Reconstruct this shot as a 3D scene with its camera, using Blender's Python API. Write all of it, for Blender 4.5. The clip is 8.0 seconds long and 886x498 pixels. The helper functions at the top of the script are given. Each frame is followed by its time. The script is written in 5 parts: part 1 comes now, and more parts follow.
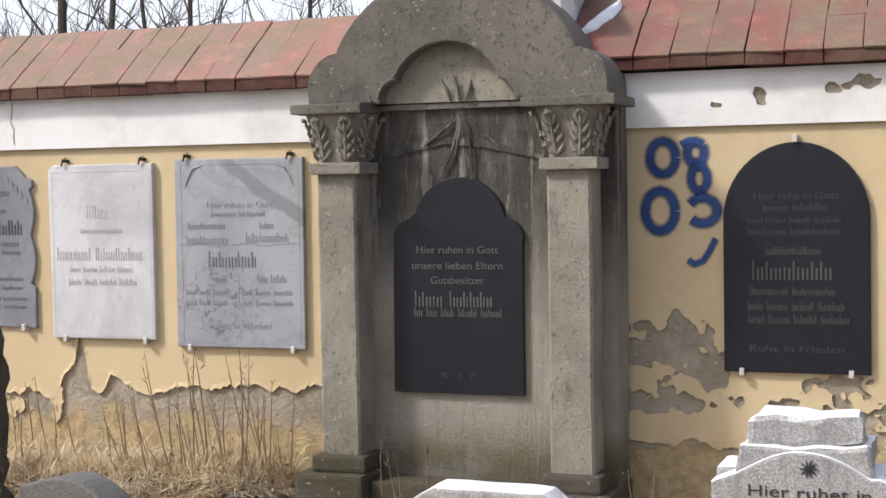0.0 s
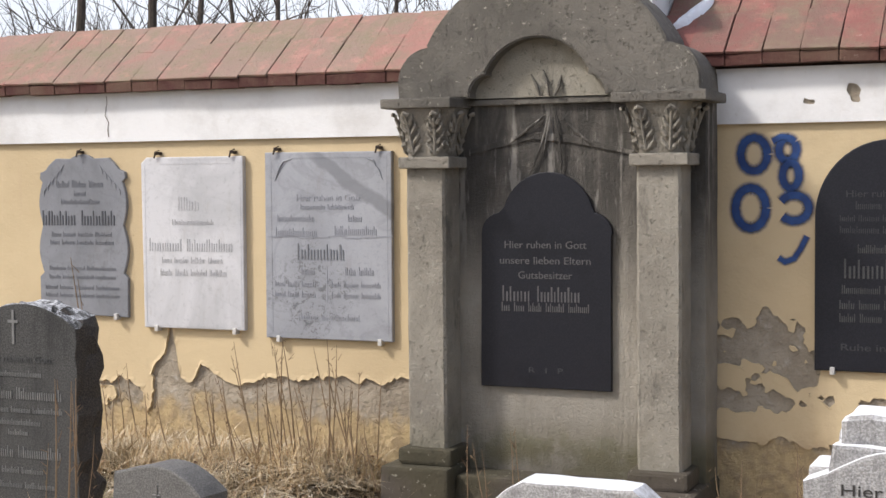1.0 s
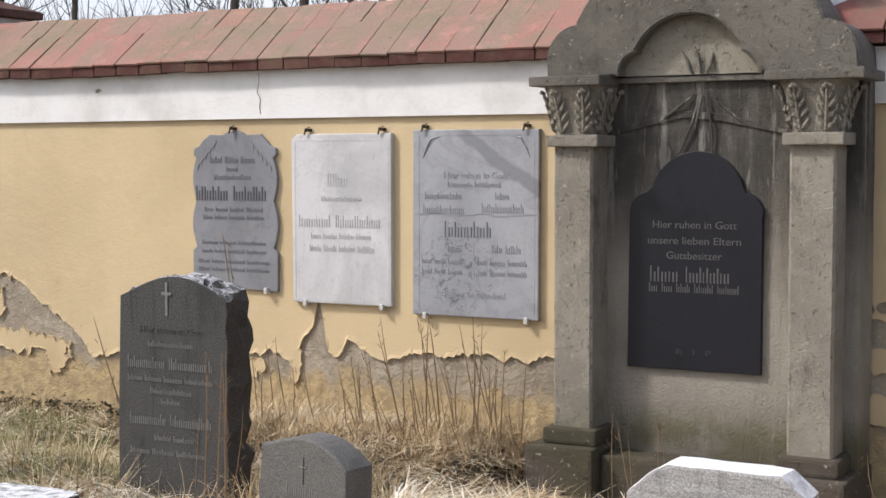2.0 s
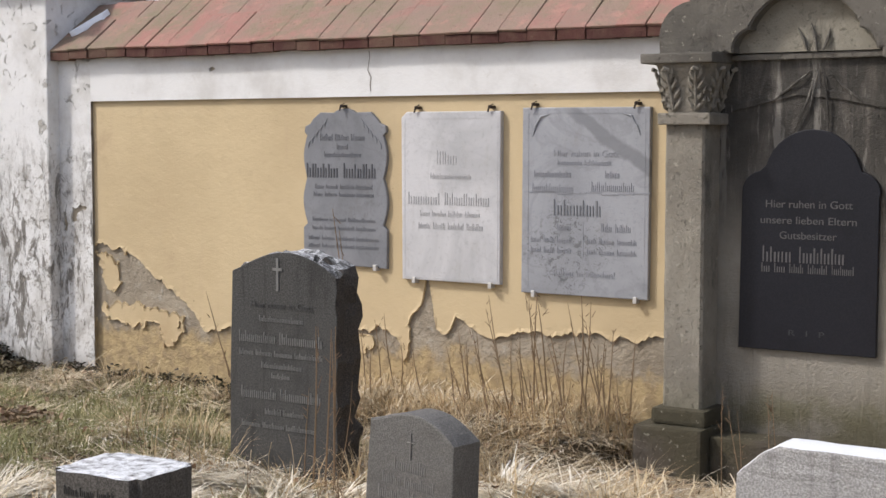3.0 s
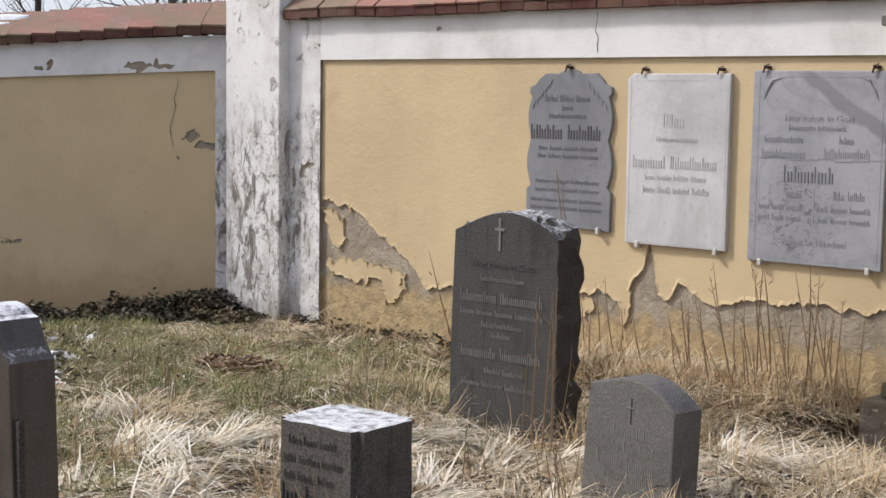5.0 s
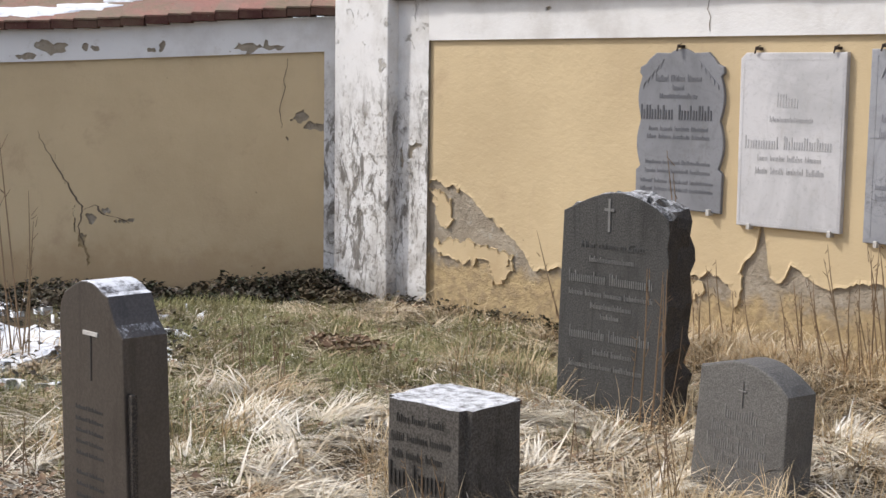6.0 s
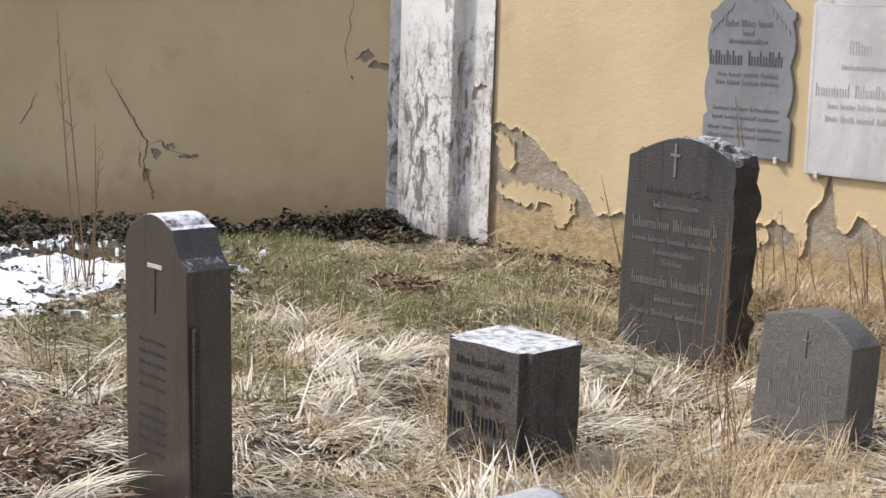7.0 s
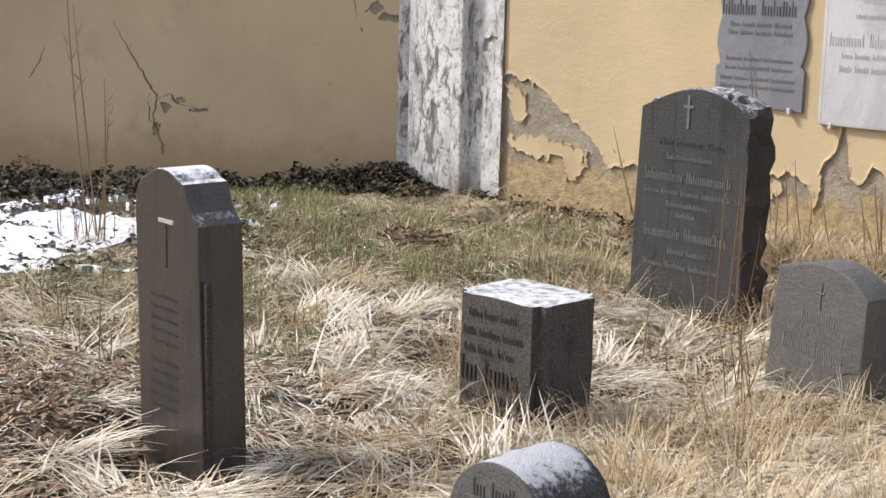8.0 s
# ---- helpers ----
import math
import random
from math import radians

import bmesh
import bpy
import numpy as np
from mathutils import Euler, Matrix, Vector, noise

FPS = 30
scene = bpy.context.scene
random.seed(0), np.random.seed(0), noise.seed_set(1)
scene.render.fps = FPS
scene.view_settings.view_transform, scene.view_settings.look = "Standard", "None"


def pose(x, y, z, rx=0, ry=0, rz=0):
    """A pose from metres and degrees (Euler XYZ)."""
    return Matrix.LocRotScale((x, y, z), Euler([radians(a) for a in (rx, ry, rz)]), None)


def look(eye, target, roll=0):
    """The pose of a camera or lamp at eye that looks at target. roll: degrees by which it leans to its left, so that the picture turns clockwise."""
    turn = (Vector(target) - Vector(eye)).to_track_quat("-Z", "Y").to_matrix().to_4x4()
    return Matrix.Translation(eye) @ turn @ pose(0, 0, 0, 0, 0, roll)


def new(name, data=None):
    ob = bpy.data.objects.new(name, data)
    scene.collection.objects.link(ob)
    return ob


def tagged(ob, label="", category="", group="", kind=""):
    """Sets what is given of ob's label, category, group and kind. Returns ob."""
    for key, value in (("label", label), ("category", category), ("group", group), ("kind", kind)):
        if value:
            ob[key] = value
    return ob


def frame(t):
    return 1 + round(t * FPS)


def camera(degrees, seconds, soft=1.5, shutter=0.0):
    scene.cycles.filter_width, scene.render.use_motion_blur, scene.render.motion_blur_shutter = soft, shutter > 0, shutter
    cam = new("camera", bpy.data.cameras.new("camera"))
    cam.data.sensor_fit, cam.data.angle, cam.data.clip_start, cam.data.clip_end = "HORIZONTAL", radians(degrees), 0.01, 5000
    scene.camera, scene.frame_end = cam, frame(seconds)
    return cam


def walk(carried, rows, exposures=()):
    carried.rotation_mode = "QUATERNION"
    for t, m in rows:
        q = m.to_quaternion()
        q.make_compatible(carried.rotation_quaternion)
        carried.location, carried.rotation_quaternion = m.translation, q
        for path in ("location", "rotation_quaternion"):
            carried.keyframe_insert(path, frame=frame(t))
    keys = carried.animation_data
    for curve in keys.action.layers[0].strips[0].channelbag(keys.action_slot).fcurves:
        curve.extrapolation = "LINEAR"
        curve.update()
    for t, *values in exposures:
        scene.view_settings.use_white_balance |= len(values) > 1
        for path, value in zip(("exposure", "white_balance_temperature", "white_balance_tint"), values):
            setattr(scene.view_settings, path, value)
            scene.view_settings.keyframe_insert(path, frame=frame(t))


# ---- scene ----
cam = camera(33.39, 8.0, soft=1.5)
ROWS = [
    (0.0, 0.000, -6.900, 1.500, 19.96, -2.56, 0.99),
    (0.5, -0.013, -6.913, 1.499, 21.17, -2.58, 0.81),
    (1.0, -0.028, -6.930, 1.502, 23.08, -2.74, 0.53),
    (1.5, -0.039, -6.925, 1.504, 25.42, -3.08, 0.21),
    (2.0, -0.034, -6.913, 1.499, 28.79, -3.54, 0.13),
    (2.2, -0.042, -6.923, 1.496, 29.68, -3.71, 0.04),
    (3.3, -0.042, -6.908, 1.488, 34.17, -4.55, -0.04),
    (3.5, -0.048, -6.909, 1.488, 34.95, -4.72, -0.09),
    (4.0, -0.068, -6.905, 1.487, 37.12, -5.14, -0.43),
    (4.5, -0.072, -6.902, 1.482, 39.24, -5.46, -0.65),
    (4.7, -0.076, -6.900, 1.480, 40.15, -5.63, -0.80),
    (5.8, -0.100, -6.891, 1.464, 44.64, -6.25, -0.68),
    (6.0, -0.110, -6.886, 1.458, 45.52, -6.50, -0.77),
    (6.5, -0.121, -6.883, 1.453, 47.19, -7.40, -1.19),
    (7.0, -0.130, -6.881, 1.448, 47.83, -8.76, -1.78),
    (7.5, -0.143, -6.874, 1.445, 47.88, -9.83, -1.87),
    (8.0, -0.156, -6.867, 1.446, 48.18, -10.61, -1.48),
]
walk(cam, [(t, pose(x, y, z, 0, 0, yaw) @ pose(0, 0, 0, pitch) @ pose(0, 0, 0, 0, roll) @ pose(0, 0, 0, 90))
           for t, x, y, z, yaw, pitch, roll in ROWS], exposures=[(0.0, 0.04, 6150, 10), (2.0, -0.08, 6150, 10), (3.5, -0.28, 6150, 10), (4.5, -0.3, 6150, 10), (6.5, -0.15, 6150, 10), (8.0, -0.08, 6150, 10)])

# ---- world and sun ----
SUN_AZ, SUN_EL = 53.0, 45.0          # degrees left of the wall's normal, degrees up
sun_from = Vector((-math.sin(radians(SUN_AZ)) * math.cos(radians(SUN_EL)),
                   -math.cos(radians(SUN_AZ)) * math.cos(radians(SUN_EL)), math.sin(radians(SUN_EL))))
world = bpy.data.worlds.new("world")
scene.world = world
world.use_nodes = True
wn, wl = world.node_tree.nodes, world.node_tree.links
sky = wn.new("ShaderNodeTexSky")
sky.sky_type, sky.sun_disc = "NISHITA", False
sky.sun_elevation, sky.sun_rotation = radians(SUN_EL), math.atan2(sun_from.x, sun_from.y)
sky.air_density, sky.dust_density, sky.ozone_density = 1.0, 5.0, 1.0
wn["Background"].inputs["Strength"].default_value = 0.12
haze = wn.new("ShaderNodeMix")          # thin bright haze over the whole sky
haze.data_type, haze.blend_type = "RGBA", "ADD"
haze.inputs[0].default_value, haze.inputs[7].default_value = 1.0, (4.15, 4.12, 4.42, 1)
wl.new(sky.outputs["Color"], haze.inputs[6])
wl.new(haze.outputs[2], wn["Background"].inputs["Color"])
sun = new("sun", bpy.data.lights.new("sun", "SUN"))
sun.data.energy, sun.data.angle, sun.data.color = 3.4, radians(6.0), (1.0, 0.94, 0.86)
sun.matrix_world = look(sun_from * 30, (0, 0, 0))
# bright hazy sky low over the distance, far behind the trees
far = bpy.data.materials.new("hazy_sky")
far.use_nodes = True
fe = far.node_tree.nodes["Principled BSDF"]
fe.inputs["Base Color"].default_value = (0, 0, 0, 1)
fe.inputs["Emission Color"].default_value, fe.inputs["Emission Strength"].default_value = (0.93, 0.95, 1.0, 1), 1.0
fm = bpy.data.meshes.new("backdrop")
fm.from_pydata([(-420, 60, -8), (-150, 190, -8), (160, 190, -8), (-420, 60, 60), (-150, 190, 60), (160, 190, 60)], [], [(0, 1, 4, 3), (1, 2, 5, 4)])
fm.materials.append(far)
tagged(new("backdrop", fm), "white hazy sky low over the distance", "sky", kind="structure")

# ---- materials ----


class Graph:
    """A node material with short ways to mix noises."""

    def __init__(self, name, rough=0.8, metal=0.0, spec=0.3):
        self.mat = bpy.data.materials.new(name)
        self.mat.use_nodes = True
        self.n, self.l = self.mat.node_tree.nodes, self.mat.node_tree.links
        self.bsdf = self.n["Principled BSDF"]
        self.bsdf.inputs["Roughness"].default_value = rough
        self.bsdf.inputs["Metallic"].default_value = metal
        self.bsdf.inputs["Specular IOR Level"].default_value = spec
        self.pos = self.n.new("ShaderNodeNewGeometry").outputs["Position"]
        self.height = None

    def put(self, socket, value):
        if hasattr(value, "is_output"):
            self.l.new(value, socket)
        elif isinstance(value, (tuple, list)) and len(value) == 3 and socket.type == "RGBA":
            socket.default_value = (*value, 1)
        else:
            socket.default_value = value

    def stretched(self, sx, sy, sz):
        m = self.n.new("ShaderNodeMapping")
        m.inputs["Scale"].default_value = (sx, sy, sz)
        self.l.new(self.pos, m.inputs["Vector"])
        return m.outputs["Vector"]

    def noise(self, scale, detail=5.0, rough=0.6, vec=None, warp=0.0):
        t = self.n.new("ShaderNodeTexNoise")
        t.inputs["Scale"].default_value, t.inputs["Detail"].default_value = scale, detail
        t.inputs["Roughness"].default_value, t.inputs["Distortion"].default_value = rough, warp
        self.l.new(vec or self.pos, t.inputs["Vector"])
        return t.outputs["Fac"]

    def cells(self, scale, feature="F1", vec=None):
        t = self.n.new("ShaderNodeTexVoronoi")
        t.feature = feature
        t.inputs["Scale"].default_value = scale
        self.l.new(vec or self.pos, t.inputs["Vector"])
        return t.outputs["Distance"]

    def band(self, value, lo, hi, to_lo=0.0, to_hi=1.0):
        m = self.n.new("ShaderNodeMapRange")
        m.interpolation_type = "SMOOTHSTEP"
        for key, v in (("Value", value), ("From Min", lo), ("From Max", hi), ("To Min", to_lo), ("To Max", to_hi)):
            self.put(m.inputs[key], v)
        return m.outputs["Result"]

    def math(self, op, a, b=0.0):
        m = self.n.new("ShaderNodeMath")
        m.operation = op
        self.put(m.inputs[0], a)
        self.put(m.inputs[1], b)
        return m.outputs[0]

    def mix(self, fac, a, b, blend="MIX"):
        m = self.n.new("ShaderNodeMix")
        m.data_type, m.blend_type = "RGBA", blend
        self.put(m.inputs[0], fac)
        self.put(m.inputs[6], a)
        self.put(m.inputs[7], b)
        return m.outputs[2]

    def axis(self, i):
        s = self.n.new("ShaderNodeSeparateXYZ")
        self.l.new(self.pos, s.inputs[0])
        return s.outputs[i]

    def up(self):
        s = self.n.new("ShaderNodeSeparateXYZ")
        g = self.n.new("ShaderNodeNewGeometry")
        self.l.new(g.outputs["Normal"], s.inputs[0])
        return s.outputs[2]

    def random(self):
        return self.n.new("ShaderNodeObjectInfo").outputs["Random"]

    def island(self):
        return self.n.new("ShaderNodeNewGeometry").outputs["Random Per Island"]

    def done(self, colour, rough=None, height=None, depth=0.004):
        self.put(self.bsdf.inputs["Base Color"], colour)
        if rough is not None:
            self.put(self.bsdf.inputs["Roughness"], rough)
        if height is not None:
            b = self.n.new("ShaderNodeBump")
            b.inputs["Distance"].default_value, b.inputs["Strength"].default_value = depth, 1.0
            self.put(b.inputs["Height"], height)
            self.l.new(b.outputs["Normal"], self.bsdf.inputs["Normal"])
        return self.mat


def yellow_plaster():
    g = Graph("yellow_plaster", 0.9)
    big, fine, mid = g.noise(1.1, 6), g.noise(60, 6, 0.7), g.noise(7, 6, 0.65)
    c = g.mix(g.band(big, 0.35, 0.68), (0.575, 0.455, 0.278), (0.505, 0.394, 0.238))
    c = g.mix(g.band(mid, 0.55, 0.75, 0, 0.35), c, (0.48, 0.38, 0.24))
    streak = g.noise(3.0, 5, 0.6, g.stretched(3, 3, 0.35))
    c = g.mix(g.band(streak, 0.58, 0.78, 0, 0.4), c, (0.47, 0.348, 0.228))
    damp = g.math("MULTIPLY", g.band(g.math("ADD", g.axis(2), g.math("MULTIPLY", mid, 0.5)), 0.25, 0.62, 1, 0), 0.75)
    c = g.mix(damp, c, (0.4, 0.282, 0.155))
    c = g.mix(g.band(g.noise(2.4, 9, 0.7, None, 0.4), 0.56, 0.72, 0, 0.5), c, (0.41, 0.295, 0.19))
    spots = g.band(g.cells(5.0), 0.015, 0.04, 0.7, 0)
    c = g.mix(spots, c, (0.2, 0.15, 0.09))
    return g.done(c, 0.9, g.math("ADD", g.math("MULTIPLY", fine, 0.35), mid), 0.006)


def grey_render():
    g = Graph("grey_render", 0.95)
    n, f, s = g.noise(4, 8, 0.65), g.noise(45, 6, 0.7), g.noise(14, 5, 0.6)
    c = g.mix(g.band(n, 0.35, 0.65), (0.27, 0.228, 0.172), (0.39, 0.335, 0.258))
    c = g.mix(g.band(s, 0.55, 0.7, 0, 0.6), c, (0.47, 0.43, 0.37))
    c = g.mix(g.band(f, 0.58, 0.72, 0, 0.5), c, (0.17, 0.14, 0.11))
    wash = g.band(g.math("ADD", g.axis(2), g.math("MULTIPLY", g.math("SUBTRACT", g.noise(5, 7, 0.7), 0.5), 0.55)), 0.2, 0.34, 0.85, 0)
    c = g.mix(wash, c, g.mix(g.band(s, 0.4, 0.65), (0.5, 0.375, 0.195), (0.34, 0.25, 0.135)))
    return g.done(c, 0.95, g.math("ADD", g.math("MULTIPLY", s, 1.5), f), 0.012)


def white_limewash():
    g = Graph("white_limewash", 0.9)
    n, f = g.noise(2.2, 7, 0.65), g.noise(50, 6, 0.7)
    c = g.mix(g.band(n, 0.42, 0.7), (0.74, 0.73, 0.715), (0.6, 0.58, 0.555))
    c = g.mix(g.band(g.noise(9, 8, 0.7), 0.6, 0.75, 0, 0.5), c, (0.5, 0.46, 0.4))
    return g.done(c, 0.9, g.math("ADD", n, g.math("MULTIPLY", f, 0.4)), 0.006)


def stained_limewash():
    g = Graph("stained_limewash", 0.9)
    n, f = g.noise(2.5, 7, 0.65), g.noise(50, 6, 0.7)
    c = g.mix(g.band(n, 0.42, 0.68), (0.76, 0.75, 0.735), (0.58, 0.56, 0.53))
    z = g.axis(2)
    low = g.band(g.math("ADD", z, g.math("MULTIPLY", g.noise(4, 4), 0.9)), 1.4, 2.1, 1, 0)
    wash = g.noise(3.2, 8, 0.7, g.stretched(1.6, 1.6, 0.9), 0.4)
    c = g.mix(g.math("MULTIPLY", g.band(wash, 0.46, 0.64, 0, 0.6), low), c, (0.36, 0.335, 0.305))
    run = g.noise(5.0, 9, 0.75, g.stretched(2.0, 2.0, 0.6), 0.9)
    c = g.mix(g.math("MULTIPLY", g.band(run, 0.51, 0.585, 0, 0.9), low), c, (0.13, 0.115, 0.097))
    grain = g.noise(26, 9, 0.8)
    c = g.mix(g.math("MULTIPLY", g.band(grain, 0.52, 0.6, 0, 0.8), low), c, (0.3, 0.27, 0.235))
    flake = g.band(g.noise(9, 9, 0.78, None, 0.8), 0.58, 0.62)
    c = g.mix(g.math("MULTIPLY", flake, 0.75), c, (0.42, 0.385, 0.335))
    c = g.mix(g.band(g.math("ADD", z, g.math("MULTIPLY", n, 0.3)), 0.0, 0.3, 0.7, 0), c, (0.2, 0.17, 0.13))
    return g.done(c, 0.9, g.math("SUBTRACT", g.math("ADD", n, g.math("MULTIPLY", f, 0.5)), g.math("MULTIPLY", flake, 0.6)), 0.01)


def clay_tile(name, a, b, moss):
    g = Graph(name, 0.88)
    r = g.random()
    n, f, big = g.noise(7, 8, 0.7), g.noise(80, 6, 0.7), g.noise(1.5, 9, 0.75)
    tone = g.math("ADD", g.math("MULTIPLY", r, 0.36), g.math("MULTIPLY", g.noise(3.0, 8, 0.75), 1.05))
    c = g.mix(g.band(tone, 0.42, 0.9), a, b)
    c = g.mix(g.band(n, 0.5, 0.7, 0, 0.65), c, tuple(min(1, v * 1.45) for v in a))
    c = g.mix(g.math("MULTIPLY", g.band(big, 0.42, 0.62), g.band(g.noise(16, 8, 0.75), 0.36, 0.6, 0.25, moss)), c, (0.215, 0.18, 0.115))
    c = g.mix(g.band(g.noise(20, 8, 0.8), 0.6, 0.7, 0, 0.6), c, (0.46, 0.37, 0.3))
    c = g.mix(g.band(g.noise(34, 6, 0.7), 0.6, 0.7, 0, 0.7), c, (0.1, 0.065, 0.045))
    c = g.mix(g.band(f, 0.56, 0.74, 0, 0.55), c, (0.13, 0.08, 0.058))
    return g.done(c, 0.88, g.math("ADD", g.math("MULTIPLY", n, 1.6), g.math("MULTIPLY", f, 0.8)), 0.01)


def sandstone(name="sandstone", light=(0.205, 0.187, 0.158), dark=(0.128, 0.117, 0.099)):
    g = Graph(name, 0.92)
    n, f, m = g.noise(1.7, 8, 0.65), g.noise(90, 6, 0.75), g.noise(12, 8, 0.7)
    c = g.mix(g.band(n, 0.35, 0.68), light, dark)
    c = g.mix(g.band(m, 0.5, 0.72, 0, 0.6), c, tuple(v * 1.12 for v in light))
    run = g.noise(4.0, 8, 0.7, g.stretched(1.6, 1.6, 0.7))
    c = g.mix(g.band(run, 0.54, 0.7, 0, 0.6), c, (0.07, 0.063, 0.053))
    c = g.mix(g.band(g.noise(30, 4, 0.6), 0.64, 0.7, 0, 0.7), c, (0.42, 0.39, 0.32))
    pits = g.band(g.noise(48, 5, 0.65), 0.58, 0.7)
    c = g.mix(g.math("MULTIPLY", pits, 0.4), c, tuple(v * 0.4 for v in dark))
    f = g.math("SUBTRACT", f, g.math("MULTIPLY", pits, 0.8))
    g_low = g.math("MULTIPLY", g.band(g.axis(2), 0.2, 0.42, 1, 0), g.band(n, 0.4, 0.6))
    c = g.mix(g.math("MULTIPLY", g_low, 0.2), c, (0.13, 0.125, 0.04))
    return g.done(c, 0.92, g.math("ADD", g.math("MULTIPLY", f, 1.0), g.math("MULTIPLY", m, 1.3)), 0.012)


def streaked_slab():
    g = Graph("streaked_sandstone", 0.92)
    n, f = g.noise(1.9, 8, 0.65), g.noise(80, 6, 0.7)
    run = g.noise(4.2, 9, 0.66, g.stretched(2.0, 2.0, 0.28), 0.5)
    c = g.mix(g.band(n, 0.35, 0.68), (0.34, 0.31, 0.26), (0.23, 0.208, 0.172))
    z = g.axis(2)
    high = g.band(z, 0.9, 1.5)
    c = g.mix(g.math("MULTIPLY", g.band(g.noise(2.4, 8, 0.7), 0.3, 0.58, 0.3, 0.9), high), c, (0.075, 0.068, 0.06))
    c = g.mix(g.math("MULTIPLY", g.band(run, 0.4, 0.56, 0, 0.7), high), c, (0.042, 0.039, 0.035))
    c = g.mix(g.math("MULTIPLY", g.band(g.noise(5, 7, 0.65, g.stretched(2.2, 2.2, 0.35)), 0.54, 0.62, 0, 0.55), high), c, (0.36, 0.335, 0.295))
    moss = g.math("MULTIPLY", g.band(g.math("ADD", z, g.math("MULTIPLY", n, 0.25)), 0.3, 0.5, 1, 0), g.band(g.noise(3.2, 6), 0.38, 0.55))
    c = g.mix(g.math("MULTIPLY", moss, 0.75), c, (0.115, 0.105, 0.04))
    c = g.mix(g.band(z, 0.08, 0.35, 0.55, 0), c, (0.09, 0.08, 0.062))
    return g.done(c, 0.92, g.math("ADD", f, g.math("MULTIPLY", run, 2.5)), 0.012)


def granite(name, dark, light, rough=0.55, fleck=0.5, relief=0.0025, spec=0.4):
    g = Graph(name, rough, spec=spec)
    s, f, n = g.cells(240), g.noise(170, 3, 0.6), g.noise(3, 7, 0.65)
    c = g.mix(g.band(f, 0.42, 0.62), dark, light)
    c = g.mix(g.band(s, 0.1, 0.3, fleck, 0), c, tuple(min(1, v * 1.9) for v in light))
    c = g.mix(g.band(n, 0.5, 0.72, 0, 0.55), c, tuple(v * 0.55 for v in dark))
    return g.done(c, rough, g.math("ADD", f, g.math("MULTIPLY", g.noise(25, 5), 2.0)), relief)


def frost_sheen(name, dark, light, snow_sheen_lo, snow_sheen_hi, grain=26, relief=0.004, rough=0.75):
    """Stone whose upward faces carry thin bright snow and lichen; on the brown granite this white paints a wet sheen.
    """
    g = Graph(name, rough, spec=0.5 if rough < 0.5 else 0.3)
    f, n, r = g.noise(130, 4, 0.6), g.noise(4, 7, 0.65), g.noise(grain, 8, 0.75)
    c = g.mix(g.band(f, 0.4, 0.62), dark, light)
    c = g.mix(g.band(n, 0.5, 0.72, 0, 0.5), c, tuple(v * 0.5 for v in dark))
    run = g.noise(10, 6, 0.6, g.stretched(2.5, 2.5, 0.25))
    c = g.mix(g.band(run, 0.52, 0.68, 0, 0.45), c, tuple(v * 0.45 for v in dark))
    top = g.math("ADD", g.up(), g.math("MULTIPLY", g.math("SUBTRACT", r, 0.5), 1.3))
    c = g.mix(g.band(top, snow_sheen_lo, snow_sheen_hi), c, (0.72, 0.73, 0.755))
    return g.done(c, rough, g.math("ADD", f, g.math("MULTIPLY", r, 1.5)), relief)


def marble(name, a, b, veins, marked=False):
    g = Graph(name, 0.55, spec=0.35)
    n = g.noise(2.0, 7, 0.6, g.stretched(1.0, 1.0, 0.7), 0.6)
    c = g.mix(g.band(n, 0.38, 0.66), a, b)
    c = g.mix(g.band(g.noise(40, 6, 0.7), 0.52, 0.7, 0, 0.3), c, tuple(v * 0.6 for v in b))
    v = g.noise(1.6, 6, 0.55, None, 1.2)
    near = g.math("ABSOLUTE", g.math("SUBTRACT", v, 0.5))
    c = g.mix(g.band(near, 0.0, 0.035, veins, 0), c, tuple(x * 0.5 for x in b))
    c = g.mix(g.band(g.noise(6, 8, 0.72, g.stretched(1.3, 1.3, 0.5)), 0.55, 0.7, 0, 0.4), c, tuple(x * q for x, q in zip(b, (0.8, 0.74, 0.66))))
    if marked:          # one broad dark vein aslant, and dark lichen low down
        x, z = g.axis(0), g.axis(2)
        line = g.math("ADD", g.math("ADD", z, g.math("MULTIPLY", x, 0.667)), g.math("ADD", 0.79, g.math("MULTIPLY", g.noise(5, 6, 0.65), 0.1)))
        right = g.band(x, -3.78, -3.66)
        c = g.mix(g.math("MULTIPLY", g.band(g.math("ABSOLUTE", line), 0.03, 0.055, 0.75, 0), right), c, tuple(q * 0.66 for q in b))
        spot = g.math("ADD", g.math("ABSOLUTE", g.math("ADD", x, 3.72)), g.math("ABSOLUTE", g.math("SUBTRACT", z, 0.9)))
        lichen = g.math("MULTIPLY", g.band(g.noise(24, 9, 0.75, g.stretched(1.0, 1.0, 1.0), 1.5), 0.53, 0.58, 0, 0.75), g.band(spot, 0.18, 0.4, 1, 0))
        c = g.mix(lichen, c, (0.1, 0.1, 0.105))
    return g.done(c, 0.6, g.noise(70, 5, 0.65), 0.0015)


def plain(name, colour, rough=0.7, metal=0.0, scale=30.0, vary=0.35):
    g = Graph(name, rough, metal)
    c = g.mix(g.band(g.noise(scale, 5), 0.4, 0.65, 0, vary), colour, tuple(v * 0.45 for v in colour))
    return g.done(c, rough, g.noise(scale * 3, 4), 0.001)


